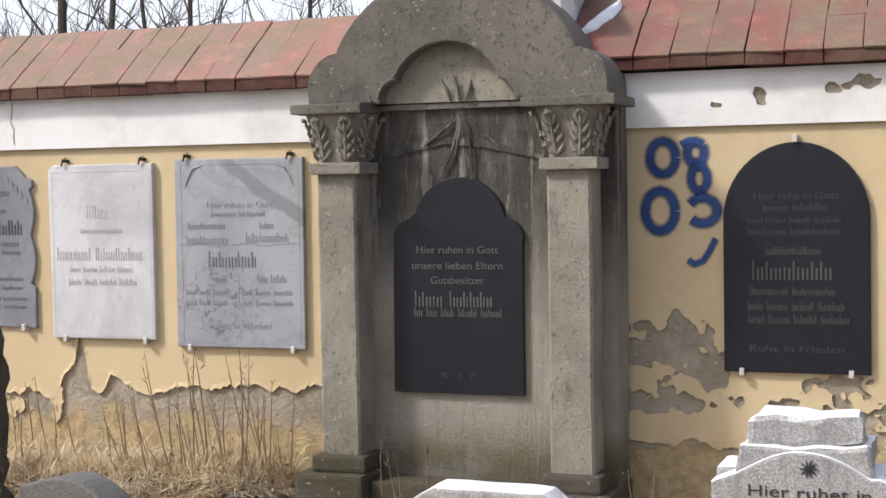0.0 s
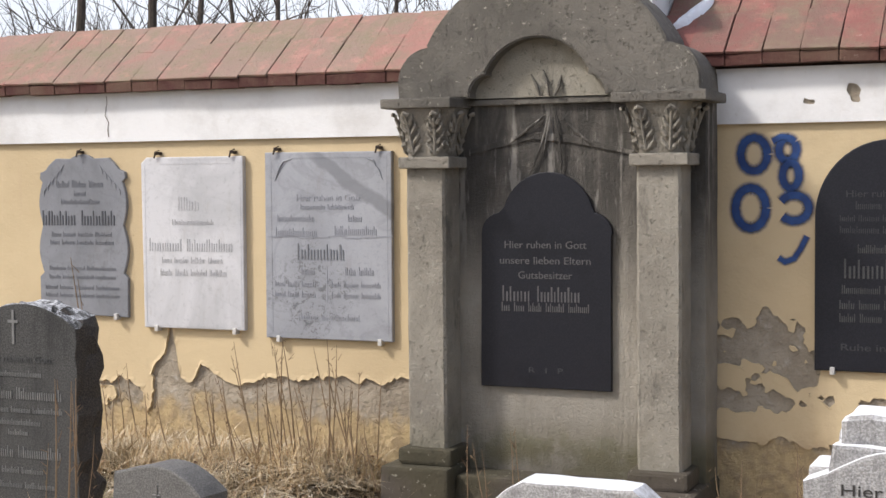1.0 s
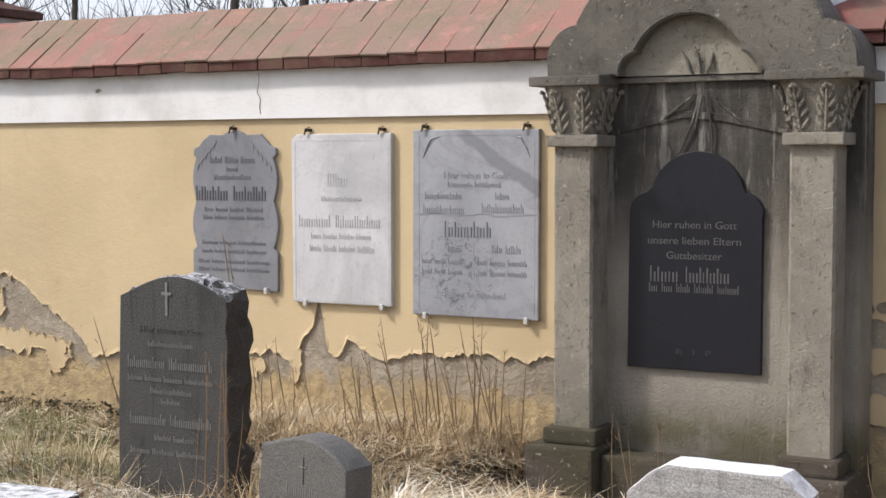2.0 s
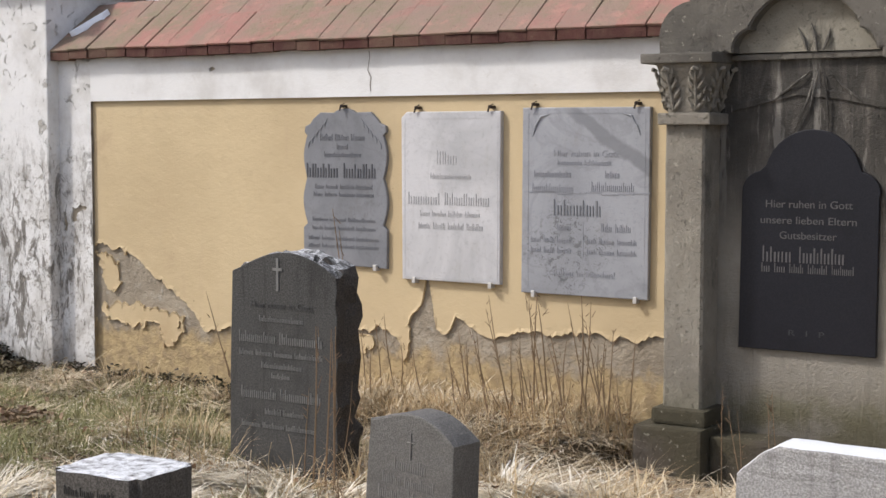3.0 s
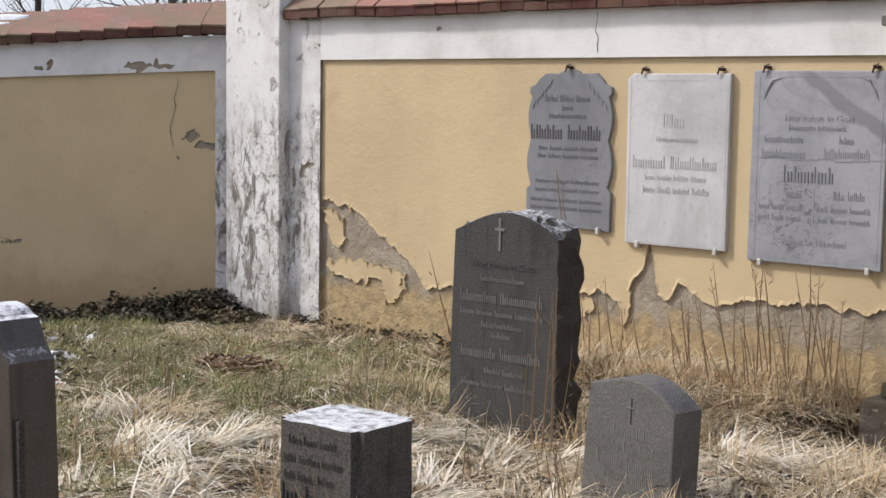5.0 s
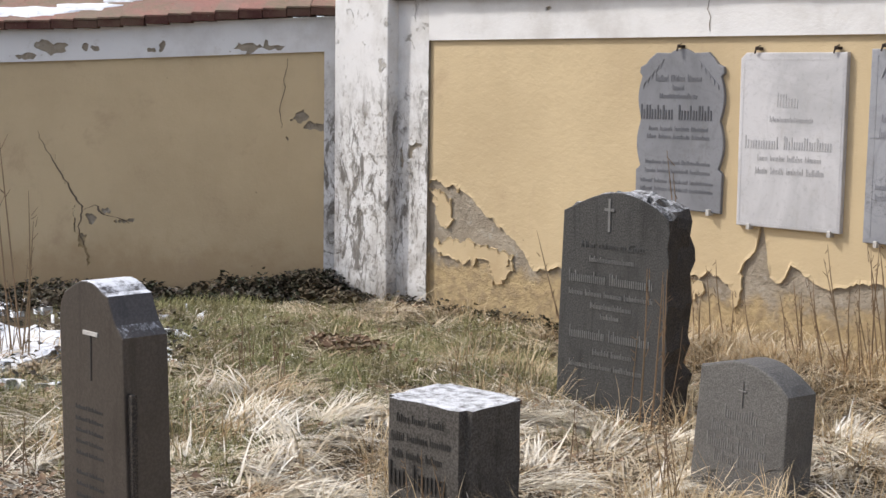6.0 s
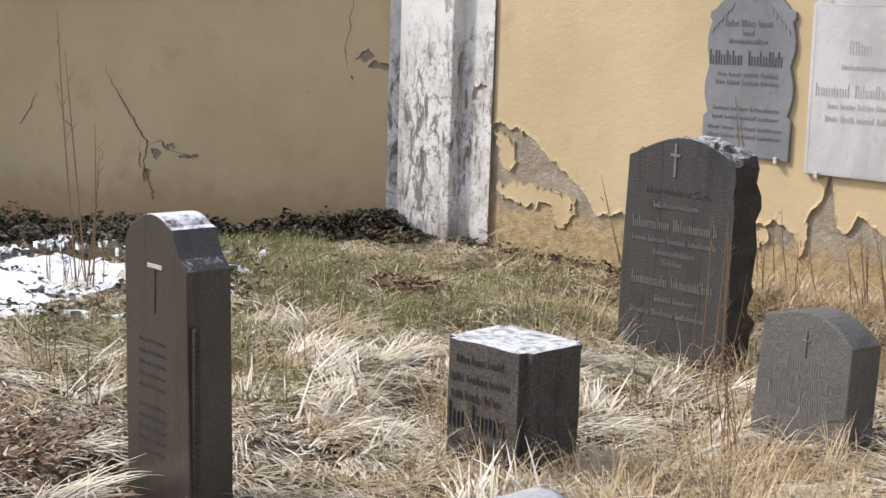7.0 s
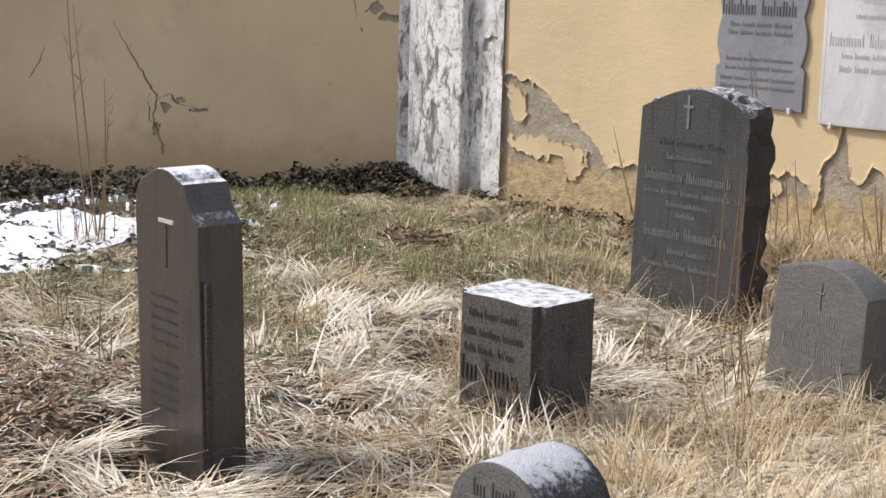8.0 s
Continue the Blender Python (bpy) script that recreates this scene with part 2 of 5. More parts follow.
def blades(name, tones, rough=0.75, pale=0.0):
    g = Graph(name, rough, spec=0.25)
    r = g.n.new("ShaderNodeValToRGB")
    g.l.new(g.island(), r.inputs["Fac"])
    ramp = r.color_ramp
    while len(ramp.elements) < len(tones):
        ramp.elements.new(0.5)
    for i, (e, t) in enumerate(zip(ramp.elements, tones)):
        e.position, e.color = i / (len(tones) - 1), (*t, 1)
    c = g.mix(g.band(g.noise(3.0, 6, 0.65), 0.46, 0.64, 0, 0.55), r.outputs["Color"], (0.19, 0.145, 0.085))
    c = g.mix(g.band(g.noise(4.5, 4, 0.6), 0.46, 0.6, 0, pale), c, (0.8, 0.725, 0.58))
    return g.done(c, rough)


def soil():
    g = Graph("soil_and_thatch", 0.95)
    n, f = g.noise(2.2, 8, 0.65), g.noise(55, 7, 0.75)
    c = g.mix(g.band(n, 0.38, 0.62), (0.065, 0.048, 0.03), (0.12, 0.09, 0.055))
    c = g.mix(g.band(f, 0.45, 0.65), c, (0.22, 0.17, 0.105))
    c = g.mix(g.band(g.noise(30, 5, 0.6), 0.58, 0.7, 0, 0.8), c, (0.07, 0.05, 0.032))
    return g.done(c, 0.95, g.math("ADD", f, n), 0.03)


def snow_mat():
    g = Graph("old_snow", 0.6)
    n = g.noise(22, 7, 0.65)
    c = g.mix(g.band(n, 0.55, 0.72, 0, 0.5), (0.86, 0.88, 0.92), (0.6, 0.6, 0.6))
    return g.done(c, 0.6, n, 0.02)


def graffiti_paint():
    g = Graph("blue_spray_paint", 0.6)
    n = g.noise(14, 5)
    c = g.mix(g.band(n, 0.35, 0.7), (0.018, 0.044, 0.145), (0.028, 0.075, 0.22))
    at = g.n.new("ShaderNodeAttribute")
    at.attribute_name = "cover"
    g.put(g.bsdf.inputs["Alpha"], g.band(g.math("ADD", at.outputs["Fac"], g.math("MULTIPLY", g.math("SUBTRACT", g.noise(60, 4, 0.7), 0.5), 0.3)), 0.1, 1.1, 0.0, 0.95))
    return g.done(c, 0.6, g.noise(80, 4), 0.001)


M = dict(
    yellow=yellow_plaster(), grey=grey_render(), white=white_limewash(), pillar=stained_limewash(),
    tile=clay_tile("clay_tile", (0.33, 0.165, 0.135), (0.27, 0.19, 0.15), 0.9),
    tile_dark=clay_tile("dark_clay_tile", (0.235, 0.095, 0.08), (0.19, 0.115, 0.092), 0.7),
    brick=clay_tile("eave_brick", (0.075, 0.028, 0.024), (0.105, 0.042, 0.034), 0.3),
    # niche: the same stone, with the sunlight in the niche put into its colour
    stone=sandstone(), damp_stone=sandstone("damp_dark_sandstone", (0.11, 0.092, 0.073), (0.06, 0.05, 0.041)), slab=streaked_slab(), niche=sandstone("sunlit_niche_sandstone", (0.35, 0.322, 0.262), (0.27, 0.245, 0.196)),
    black=granite("black_polished_granite", (0.012, 0.012, 0.016), (0.017, 0.017, 0.022), 0.36, 0.04, 0.0001, 0.3),
    rough_dark=granite("rough_split_granite", (0.03, 0.026, 0.022), (0.075, 0.062, 0.05), 0.85, 0.4),
    grey_granite=granite("grey_granite", (0.086, 0.082, 0.076), (0.145, 0.139, 0.13), 0.65, 0.5),
    pale_stone=sandstone("pale_sandstone", (0.36, 0.328, 0.27), (0.24, 0.216, 0.178)),
    # brown_topped: the white on upward faces is the wet stone's sheen, put into colour
    brown_topped=frost_sheen("brown_granite_wet_sheen_on_top", (0.05, 0.042, 0.036), (0.074, 0.063, 0.055), 0.72, 1.02, 26, 0.0005, 0.3),
    block=frost_sheen("frosted_dark_sandstone", (0.055, 0.05, 0.044), (0.115, 0.106, 0.095), 0.72, 1.15),
    frost_dark=frost_sheen("lichen_topped_granite", (0.042, 0.041, 0.039), (0.082, 0.08, 0.075), 0.75, 1.25, 55),
    speckled=frost_sheen("speckled_round_granite", (0.07, 0.07, 0.068), (0.15, 0.15, 0.15), 0.62, 0.9, 48, 0.014),
    white_marble=frost_sheen("weathered_white_marble", (0.28, 0.272, 0.262), (0.43, 0.42, 0.41), 0.4, 0.95),
    grey_marble=marble("grey_veined_marble", (0.335, 0.34, 0.362), (0.265, 0.27, 0.288), 0.22, True),
    pale_marble=marble("pale_marble", (0.57, 0.56, 0.565), (0.43, 0.425, 0.43), 0.1),
    mid_marble=marble("blue_grey_marble", (0.225, 0.228, 0.243), (0.165, 0.168, 0.18), 0.12),
    gilt=plain("worn_gilt_lettering", (0.105, 0.1, 0.1), 0.6), incised=plain("incised_lettering", (0.19, 0.193, 0.206), 0.9, 0.0, 30.0, 0.1),
    incised_dark=plain("darkened_incised_lettering", (0.11, 0.11, 0.118), 0.9), incised_grey=plain("grey_incised_lettering", (0.29, 0.293, 0.315), 0.9, 0.0, 30.0, 0.1),
    dull=plain("dull_grey_lettering", (0.075, 0.075, 0.073), 0.8), faint=plain("faint_lettering", (0.05, 0.05, 0.053), 0.7),
    faint_pale=plain("worn_pale_lettering", (0.46, 0.452, 0.452), 0.8), ink=plain("black_lettering", (0.03, 0.028, 0.028), 0.8),
    light_letter=plain("light_grey_lettering", (0.185, 0.183, 0.174), 0.85), cut=plain("weathered_cut_lettering", (0.05, 0.046, 0.042), 0.9),
    worn_grey=plain("worn_grey_lettering", (0.2, 0.193, 0.182), 0.9, 0.0, 30.0, 0.1),
    worn=plain("worn_cut_lettering", (0.062, 0.058, 0.053), 0.9),
    crack_dark=plain("crack_shadow_dirt", (0.16, 0.125, 0.09), 0.95),
    iron=plain("rusty_iron", (0.07, 0.055, 0.045), 0.7, 0.6), clip=plain("pale_metal", (0.6, 0.58, 0.55), 0.5, 0.3),
    soil=soil(), snow=snow_mat(), blue=graffiti_paint(),
    bark=plain("grey_bark", (0.075, 0.062, 0.05), 0.95), twig=plain("bare_twig", (0.11, 0.09, 0.075), 0.95),
    straw=blades("dry_straw", [(0.2, 0.14, 0.08), (0.5, 0.4, 0.25), (0.64, 0.55, 0.39), (0.4, 0.28, 0.15), (0.76, 0.69, 0.56)], 0.75, 0.45),
    green=blades("green_grass", [(0.13, 0.15, 0.045), (0.2, 0.205, 0.075), (0.36, 0.32, 0.17), (0.15, 0.17, 0.05), (0.48, 0.42, 0.26)]),
    bleached=blades("bleached_straw", [(0.7, 0.63, 0.5), (0.85, 0.81, 0.71), (0.6, 0.51, 0.36), (0.9, 0.87, 0.8)], 0.6, 0.2),
    golden=blades("golden_dry_grass", [(0.5, 0.36, 0.18), (0.62, 0.48, 0.28), (0.4, 0.27, 0.13), (0.7, 0.58, 0.38), (0.3, 0.19, 0.09)], 0.75, 0.2),
    rust=blades("brown_dead_grass", [(0.2, 0.125, 0.065), (0.34, 0.225, 0.12), (0.45, 0.32, 0.18), (0.14, 0.085, 0.045), (0.52, 0.4, 0.25)], 0.8, 0.25),
    litter=blades("leaf_litter", [(0.14, 0.08, 0.048), (0.22, 0.14, 0.088), (0.32, 0.21, 0.135), (0.1, 0.064, 0.043), (0.42, 0.34, 0.25)]),
    ivy=blades("ivy_leaf", [(0.018, 0.02, 0.012), (0.026, 0.034, 0.015), (0.045, 0.032, 0.022), (0.02, 0.02, 0.013), (0.065, 0.045, 0.032)], 0.6),
    stalk=blades("dry_stalk", [(0.15, 0.095, 0.055), (0.22, 0.15, 0.09), (0.11, 0.065, 0.04)]),
)

# ---- shape helpers ----


def as_object(name, bm, material, parent=None, smooth=False):
    me = bpy.data.meshes.new(name)
    bmesh.ops.recalc_face_normals(bm, faces=bm.faces)
    bm.to_mesh(me)
    bm.free()
    if smooth:
        me.polygons.foreach_set("use_smooth", [True] * len(me.polygons))
    for m in material if isinstance(material, (list, tuple)) else [material]:
        me.materials.append(m)
    ob = new(name, me)
    ob.parent = parent
    return ob


def part(name, bm, material, parent, label=""):
    return tagged(as_object(name, bm, material, parent), label)


def thing(name, at, label, category, group="", rz=0, rx=0, ry=0):
    ob = new(name)
    ob.empty_display_size = 0.1
    ob.matrix_world = pose(*at, rx, ry, rz)
    return tagged(ob, label, category, group)


def raw(verts, faces, name, material, parent=None):
    me = bpy.data.meshes.new(name)
    me.from_pydata(verts, [], faces)
    me.materials.append(material)
    ob = new(name, me)
    ob.parent = parent
    return ob


def box(bm, x0, x1, y0, y1, z0, z1, bevel=0.0):
    r = bmesh.ops.create_cube(bm, size=1.0, matrix=Matrix.LocRotScale(((x0 + x1) / 2, (y0 + y1) / 2, (z0 + z1) / 2), None, (x1 - x0, y1 - y0, z1 - z0)))
    if bevel:
        edges = list({e for v in r["verts"] for e in v.link_edges})
        bmesh.ops.bevel(bm, geom=edges, offset=bevel, segments=2, affect="EDGES", profile=0.6)
    return bm


def one_box(*a, **k):
    return box(bmesh.new(), *a, **k)


def prism(outline, y0, y1, bevel=0.0, hole=None):
    """A slab whose face is the outline in x and z, from y0 (front) to y1."""
    bm = bmesh.new()
    front = [bm.verts.new((x, y0, z)) for x, z in outline]
    f = bm.faces.new(front)
    r = bmesh.ops.extrude_face_region(bm, geom=[f])
    bmesh.ops.translate(bm, vec=(0, y1 - y0, 0), verts=[v for v in r["geom"] if isinstance(v, bmesh.types.BMVert)])
    if bevel:
        edges = [e for e in bm.edges if abs(e.verts[0].co.y - y0) < 1e-6 and abs(e.verts[1].co.y - y0) < 1e-6]
        bmesh.ops.bevel(bm, geom=edges, offset=bevel, segments=2, affect="EDGES", profile=0.6)
    return bm


def arc(cx, cz, r, a0, a1, n=10):
    return [(cx + r * math.cos(radians(a0 + (a1 - a0) * i / n)), cz + r * math.sin(radians(a0 + (a1 - a0) * i / n))) for i in range(n + 1)]


def roughen(bm, amount, scale, keep=None):
    for v in bm.verts:
        if keep is None or keep(v.co):
            v.co += Vector(noise.noise_vector(v.co * scale)) * amount
    return bm


def tube(bm, points, radii, sides=5):
    """A tapered tube along points."""
    rings = []
    for i, p in enumerate(points):
        p = Vector(p)
        d = (Vector(points[min(i + 1, len(points) - 1)]) - Vector(points[max(i - 1, 0)])).normalized()
        a = d.orthogonal().normalized()
        b = d.cross(a)
        rings.append([bm.verts.new(p + (a * math.cos(2 * math.pi * k / sides) + b * math.sin(2 * math.pi * k / sides)) * radii[i]) for k in range(sides)])
    for r0, r1 in zip(rings, rings[1:]):
        for k in range(sides):
            bm.faces.new((r0[k], r0[(k + 1) % sides], r1[(k + 1) % sides], r1[k]))
    bm.faces.new(rings[-1])
    return bm


def bars(rows, y, depth=0.002):
    """Lines of writing as word-long bars: rows of (x0, x1, z, height, words)."""
    bm = bmesh.new()
    rng = random.Random(len(rows) * 7 + int(abs(rows[0][0]) * 100))
    for x0, x1, z, h, words in rows:
        cuts = sorted(rng.uniform(0.8, 1.6) for _ in range(words))
        total = sum(cuts)
        x = x0
        for w in cuts:
            end = x + (x1 - x0) * w / total
            n = max(2, int((end - x - h * 0.4) / max(h * 0.22, 0.0088)))
            step = (end - x - h * 0.4) / n
            for i in range(n):
                tall = h * (1.0 if i == 0 else rng.choice((0.62, 0.62, 0.64, 0.66, 0.95)))
                box(bm, x + i * step, x + i * step + step * rng.uniform(0.34, 0.52), y - depth, y + 0.001, z, z + tall)
            x = end
    return bm


def words(text, x, z, size, y, material, parent, label="", width=None):
    """Raised or painted lettering centred on x, facing -y."""
    cu = bpy.data.curves.new("writing", "FONT")
    cu.body, cu.size, cu.align_x, cu.extrude = text, size, "CENTER", 0.0012
    tmp = bpy.data.objects.new("writing", cu)
    scene.collection.objects.link(tmp)
    me = bpy.data.meshes.new_from_object(tmp.evaluated_get(bpy.context.evaluated_depsgraph_get()))
    bpy.data.objects.remove(tmp)
    me.materials.clear()
    me.materials.append(material)
    k = 1.0
    if width:
        xs = [v.co.x for v in me.vertices]
        k = width / (max(xs) - min(xs))
    me.transform(Matrix.Translation((x, y, z)) @ Matrix.Rotation(radians(90), 4, "X") @ Matrix.Diagonal((k, 1, 1, 1)))
    ob = new("writing", me)
    ob.parent = parent
    return tagged(ob, label)


def field_sheet(x0, x1, z0, z1, step, keep, thick, place):
    """A skin over a rectangle where keep(x, z) > 0, its torn edges following the zero line, with thickness. place maps (x, z, d)."""
    nx, nz = int((x1 - x0) / step), int((z1 - z0) / step)
    xs, zs = np.linspace(x0, x1, nx + 1), np.linspace(z0, z1, nz + 1)
    val = np.array([[keep(x, z) for z in zs] for x in xs])
    verts, faces, index = [], [], {}

    def vert(x, z, d):
        key = (round(x, 5), round(z, 5), d)
        if key not in index:
            index[key] = len(verts)
            verts.append(place(x, z, d))
        return index[key]

    for i in range(nx):
        for j in range(nz):
            c = [(i, j), (i + 1, j), (i + 1, j + 1), (i, j + 1)]
            v = [val[a] for a in c]
            if max(v) <= 0:
                continue
            poly, cut = [], []
            for k in range(4):
                a, b, va, vb = c[k], c[(k + 1) % 4], v[k], v[(k + 1) % 4]
                if va > 0:
                    poly.append((xs[a[0]], zs[a[1]]))
                if (va > 0) != (vb > 0):
                    t = va / (va - vb)
                    p = (xs[a[0]] + (xs[b[0]] - xs[a[0]]) * t, zs[a[1]] + (zs[b[1]] - zs[a[1]]) * t)
                    poly.append(p)
                    cut.append(p)
            ids = []
            for p in poly:
                q = vert(*p, thick)
                if q not in ids:
                    ids.append(q)
            if len(ids) > 2:
                faces.append(ids)
            if len(cut) == 2:
                faces.append([vert(*cut[0], thick), vert(*cut[1], thick), vert(*cut[1], 0.0), vert(*cut[0], 0.0)])
    return verts, faces


def fbm(x, z, s, seed=0.0):
    return noise.fractal(Vector((x * s, z * s, seed)), 0.7, 2.0, 5)


def lines(rows, y, depth, material, parent):
    """Each line of unreadable writing is a part of its own."""
    for x0, x1, z, h, count in rows:
        row = (x0, x1, z, h * 1.45 if h < 0.035 else h, count)
        tagged(part("inscription", bars([row], y, depth), material, parent), kind="stuff")

# ---- ground ----
W2 = Vector((-8.18, -0.02, 0))          # the bending wall: its start, its line and its outward side
W2_DIR = Vector((-0.773, -0.634, 0))
W2_OUT = Vector((0.634, -0.773, 0))


def ground_height(x, y):
    h = 0.05 * fbm(x, y, 0.7, 3.0) + 0.02 * fbm(x, y, 2.5, 5.0)
    t = min(1.0, max(0.0, (y + 1.7) / 1.0))
    dip = -0.13 * t * t * (3 - 2 * t) * (0.45 + 0.55 * min(1.0, max(0.0, (x + 6.5) / 1.5)))
    dip -= 0.06 * math.exp(-((x + 3.88) ** 2 + (y + 4.7) ** 2) / 0.12)
    dip -= 0.075 * math.exp(-((x + 3.3) ** 2 + (y + 3.0) ** 2) / 1.3)
    bank = min(1.0, max(0.0, (x + 5.5) / 0.7)) * min(1.0, max(0.0, (-3.05 - x) / 0.3)) * min(1.0, max(0.0, (y + 1.25) / 0.9))
    dip += 0.19 * bank * bank * (3 - 2 * bank)
    off = (x - W2.x) * W2_OUT.x + (y - W2.y) * W2_OUT.y
    along = (x - W2.x) * W2_DIR.x + (y - W2.y) * W2_DIR.y
    near = min(1.0, max(0.0, 1.0 - off / 1.5))
    dip -= 0.085 * min(3.2, max(0.0, along - 0.6)) * near * near * (3 - 2 * near)
    return h * min(1.0, max(0.0, -y / 0.6)) - 0.01 + dip


def ground_sheet():
    xs = sorted(set([-400, -120, -40, -18] + list(np.arange(-12, 4.01, 0.16).round(3)) + [8, 20, 60, 150, 400]))
    ys = sorted(set([-400, -120, -40, -15] + list(np.arange(-8, 0.3, 0.16).round(3)) + [0.6, 3, 10, 30, 100, 400]))
    verts = [(x, y, ground_height(x, y) if -12 <= x <= 4 and -8 <= y <= 0.3 else -0.18) for x in xs for y in ys]
    n = len(ys)
    faces = [(i * n + j, (i + 1) * n + j, (i + 1) * n + j + 1, i * n + j + 1) for i in range(len(xs) - 1) for j in range(n - 1)]
    ob = raw(verts, faces, "ground", M["soil"])
    ob.data.polygons.foreach_set("use_smooth", [True] * len(faces))
    return tagged(ob, "brown earth and matted thatch of the old churchyard", "ground", kind="structure")


ground_sheet()

# ---- the walls ----
PEEL = 0.012


def main_place(x, z, d):
    return (x, -d, z)




def side_sag(s):
    """How far the eaves of the bending wall hang below a straight line."""
    return 0.022 + 0.036 * math.exp(-((s - 1.9) / 1.1) ** 2)


def side_place(s, z, d):
    p = W2 + W2_DIR * s + W2_OUT * d
    return (p.x, p.y, z - 0.042 * s - 0.22 * side_sag(s) * min(1.0, max(0.0, z - 0.9)))


def blob(x, z, cx, cz, rx, rz, seed):
    """Below zero inside an uneven patch."""
    return math.hypot((x - cx) / rx, (z - cz) / rz) - 1.0 - 0.85 * fbm(x, z, 4.0 + 0.35 / min(rx, rz), seed) - 0.45 * fbm(x, z, 12.0 + 0.9 / min(rx, rz), seed)


PEEL_LINE = ((-7.3, 0.82), (-7.1, 0.77), (-6.83, 0.68), (-6.63, 0.53), (-6.29, 0.31), (-5.7, 0.28), (-5.2, 0.36), (-4.9, 0.38), (-4.78, 0.36), (-4.73, 0.46), (-4.66, 0.55), (-4.63, 0.7), (-4.605, 0.69), (-4.585, 0.5), (-4.55, 0.38), (-4.5, 0.37), (-4.43, 0.45), (-4.2, 0.4), (-3.6, 0.43), (-2.9, 0.45))


def left_skin(x, z):
    top = float(np.interp(x, [p[0] for p in PEEL_LINE], [p[1] for p in PEEL_LINE]))
    top += 0.05 * fbm(x, 0, 4.0, 1.5) + 0.035 * abs(fbm(x, 0, 9.0, 2.5)) + 0.012 * fbm(x, z, 40.0, 3.5)
    v = z - top
    island = min(blob(x, z, -7.1, 0.6, 0.1, 0.12, 1.3), blob(x, z, -6.95, 0.36, 0.22, 0.07, 3.3), blob(x, z, -6.6, 0.3, 0.12, 0.08, 4.3), blob(x, z, -4.78, 0.33, 0.03, 0.1, 5.3), blob(x, z, -5.05, 0.3, 0.1, 0.04, 6.3))
    return max(v, -0.3 * island)


def right_skin(x, z):
    v = min(blob(x, z, -1.4, 0.72, 0.17, 0.11, 1.1), blob(x, z, -1.2, 0.62, 0.1, 0.16, 2.1), blob(x, z, -1.38, 0.45, 0.2, 0.06, 3.1))
    v = min(v, blob(x, z, -0.85, 0.45, 0.06, 0.035, 4.1), blob(x, z, -0.5, 0.35, 0.12, 0.12, 5.1), blob(x, z, -0.62, 0.55, 0.12, 0.04, 6.1))
    v = min(v, z - 0.24 - 0.09 * fbm(x, 0, 2.2, 2.7) - 0.06 * fbm(x, z, 7.0, 3.7) if z < 0.5 else 1.0)
    return v


def side_skin(s, z):
    v = min(blob(s, z, 0.27, 1.2, 0.07, 0.035, 1.9), blob(s, z, 0.17, 1.13, 0.08, 0.03, 2.9), blob(s, z, 1.84, 0.5, 0.05, 0.035, 3.9), blob(s, z, 1.72, 0.55, 0.045, 0.018, 5.9), blob(s, z, 1.9, 0.34, 0.022, 0.06, 6.9))
    crack = abs(s - (1.95 + 0.3 * (z - 0.5) + 0.07 * fbm(0, z, 6.0, 1.0))) - 0.004 - 0.012 * max(0.0, 0.75 - z)
    if 0.15 < z < 1.12:
        v = min(v, crack * 8)
    return min(v, blob(s, z, 1.58, 0.48, 0.07, 0.016, 4.9), blob(s, z, 0.37, 1.05, 0.014, 0.02, 8.9))


def crack(points, place, parent, base):
    """A hairline crack along (s, z, half width) points: a flat strip coloured dark for its shadow and dirt."""
    vs, fs = [], []
    dense = []
    for a, b in zip(points, points[1:]):
        dense += [tuple(a[k] + (b[k] - a[k]) * i / 6 for k in range(3)) for i in range(6)]
    for i, (s, z, w) in enumerate(dense):
        s += 0.02 * fbm(s, z, 14.0, 2.0)
        w *= 0.7 + 0.6 * abs(fbm(s, z, 30.0, 4.0))
        vs += [place(s - w, z, base), place(s + w, z, base)]
        if i:
            fs.append((2 * i - 2, 2 * i - 1, 2 * i + 1, 2 * i))
    return raw(vs, fs, "crack", M["crack_dark"], parent)


def band_skin(seed, spots):
    def keep(x, z):
        return min([blob(x, z, cx, cz, rx, rz, seed + i) for i, (cx, cz, rx, rz) in enumerate(spots)] + [1.0])
    return keep


def skin(name, x0, x1, z0, z1, keep, place, base, material, parent, step=0.022, curl=0.0):
    """A coat of paint or plaster with holes; curl lifts its torn edges off the wall."""
    def lifted(x, z, d):
        if not d:
            return place(x, z, base - 0.002)
        lip = max(0.0, 1.0 - max(0.0, keep(x, z)) / 0.03) if curl else 0.0
        return place(x, z, d + curl * lip * lip * (0.5 + abs(fbm(x, z, 6.0, 9.0))))
    v, f = field_sheet(x0, x1, z0, z1, step, keep, base + PEEL, lifted)
    ob = raw(v, f, name, material, parent)
    return ob


def wall_body(name, corners, z1, label):
    """A wall of old render from plan corners."""
    bm = bmesh.new()
    f = bm.faces.new([bm.verts.new((x, y, -0.5)) for x, y in corners])
    r = bmesh.ops.extrude_face_region(bm, geom=[f])
    for v in r["geom"]:
        if isinstance(v, bmesh.types.BMVert):
            v.co.z = z1
    return tagged(as_object(name, bm, M["grey"]), label, "wall", kind="structure")


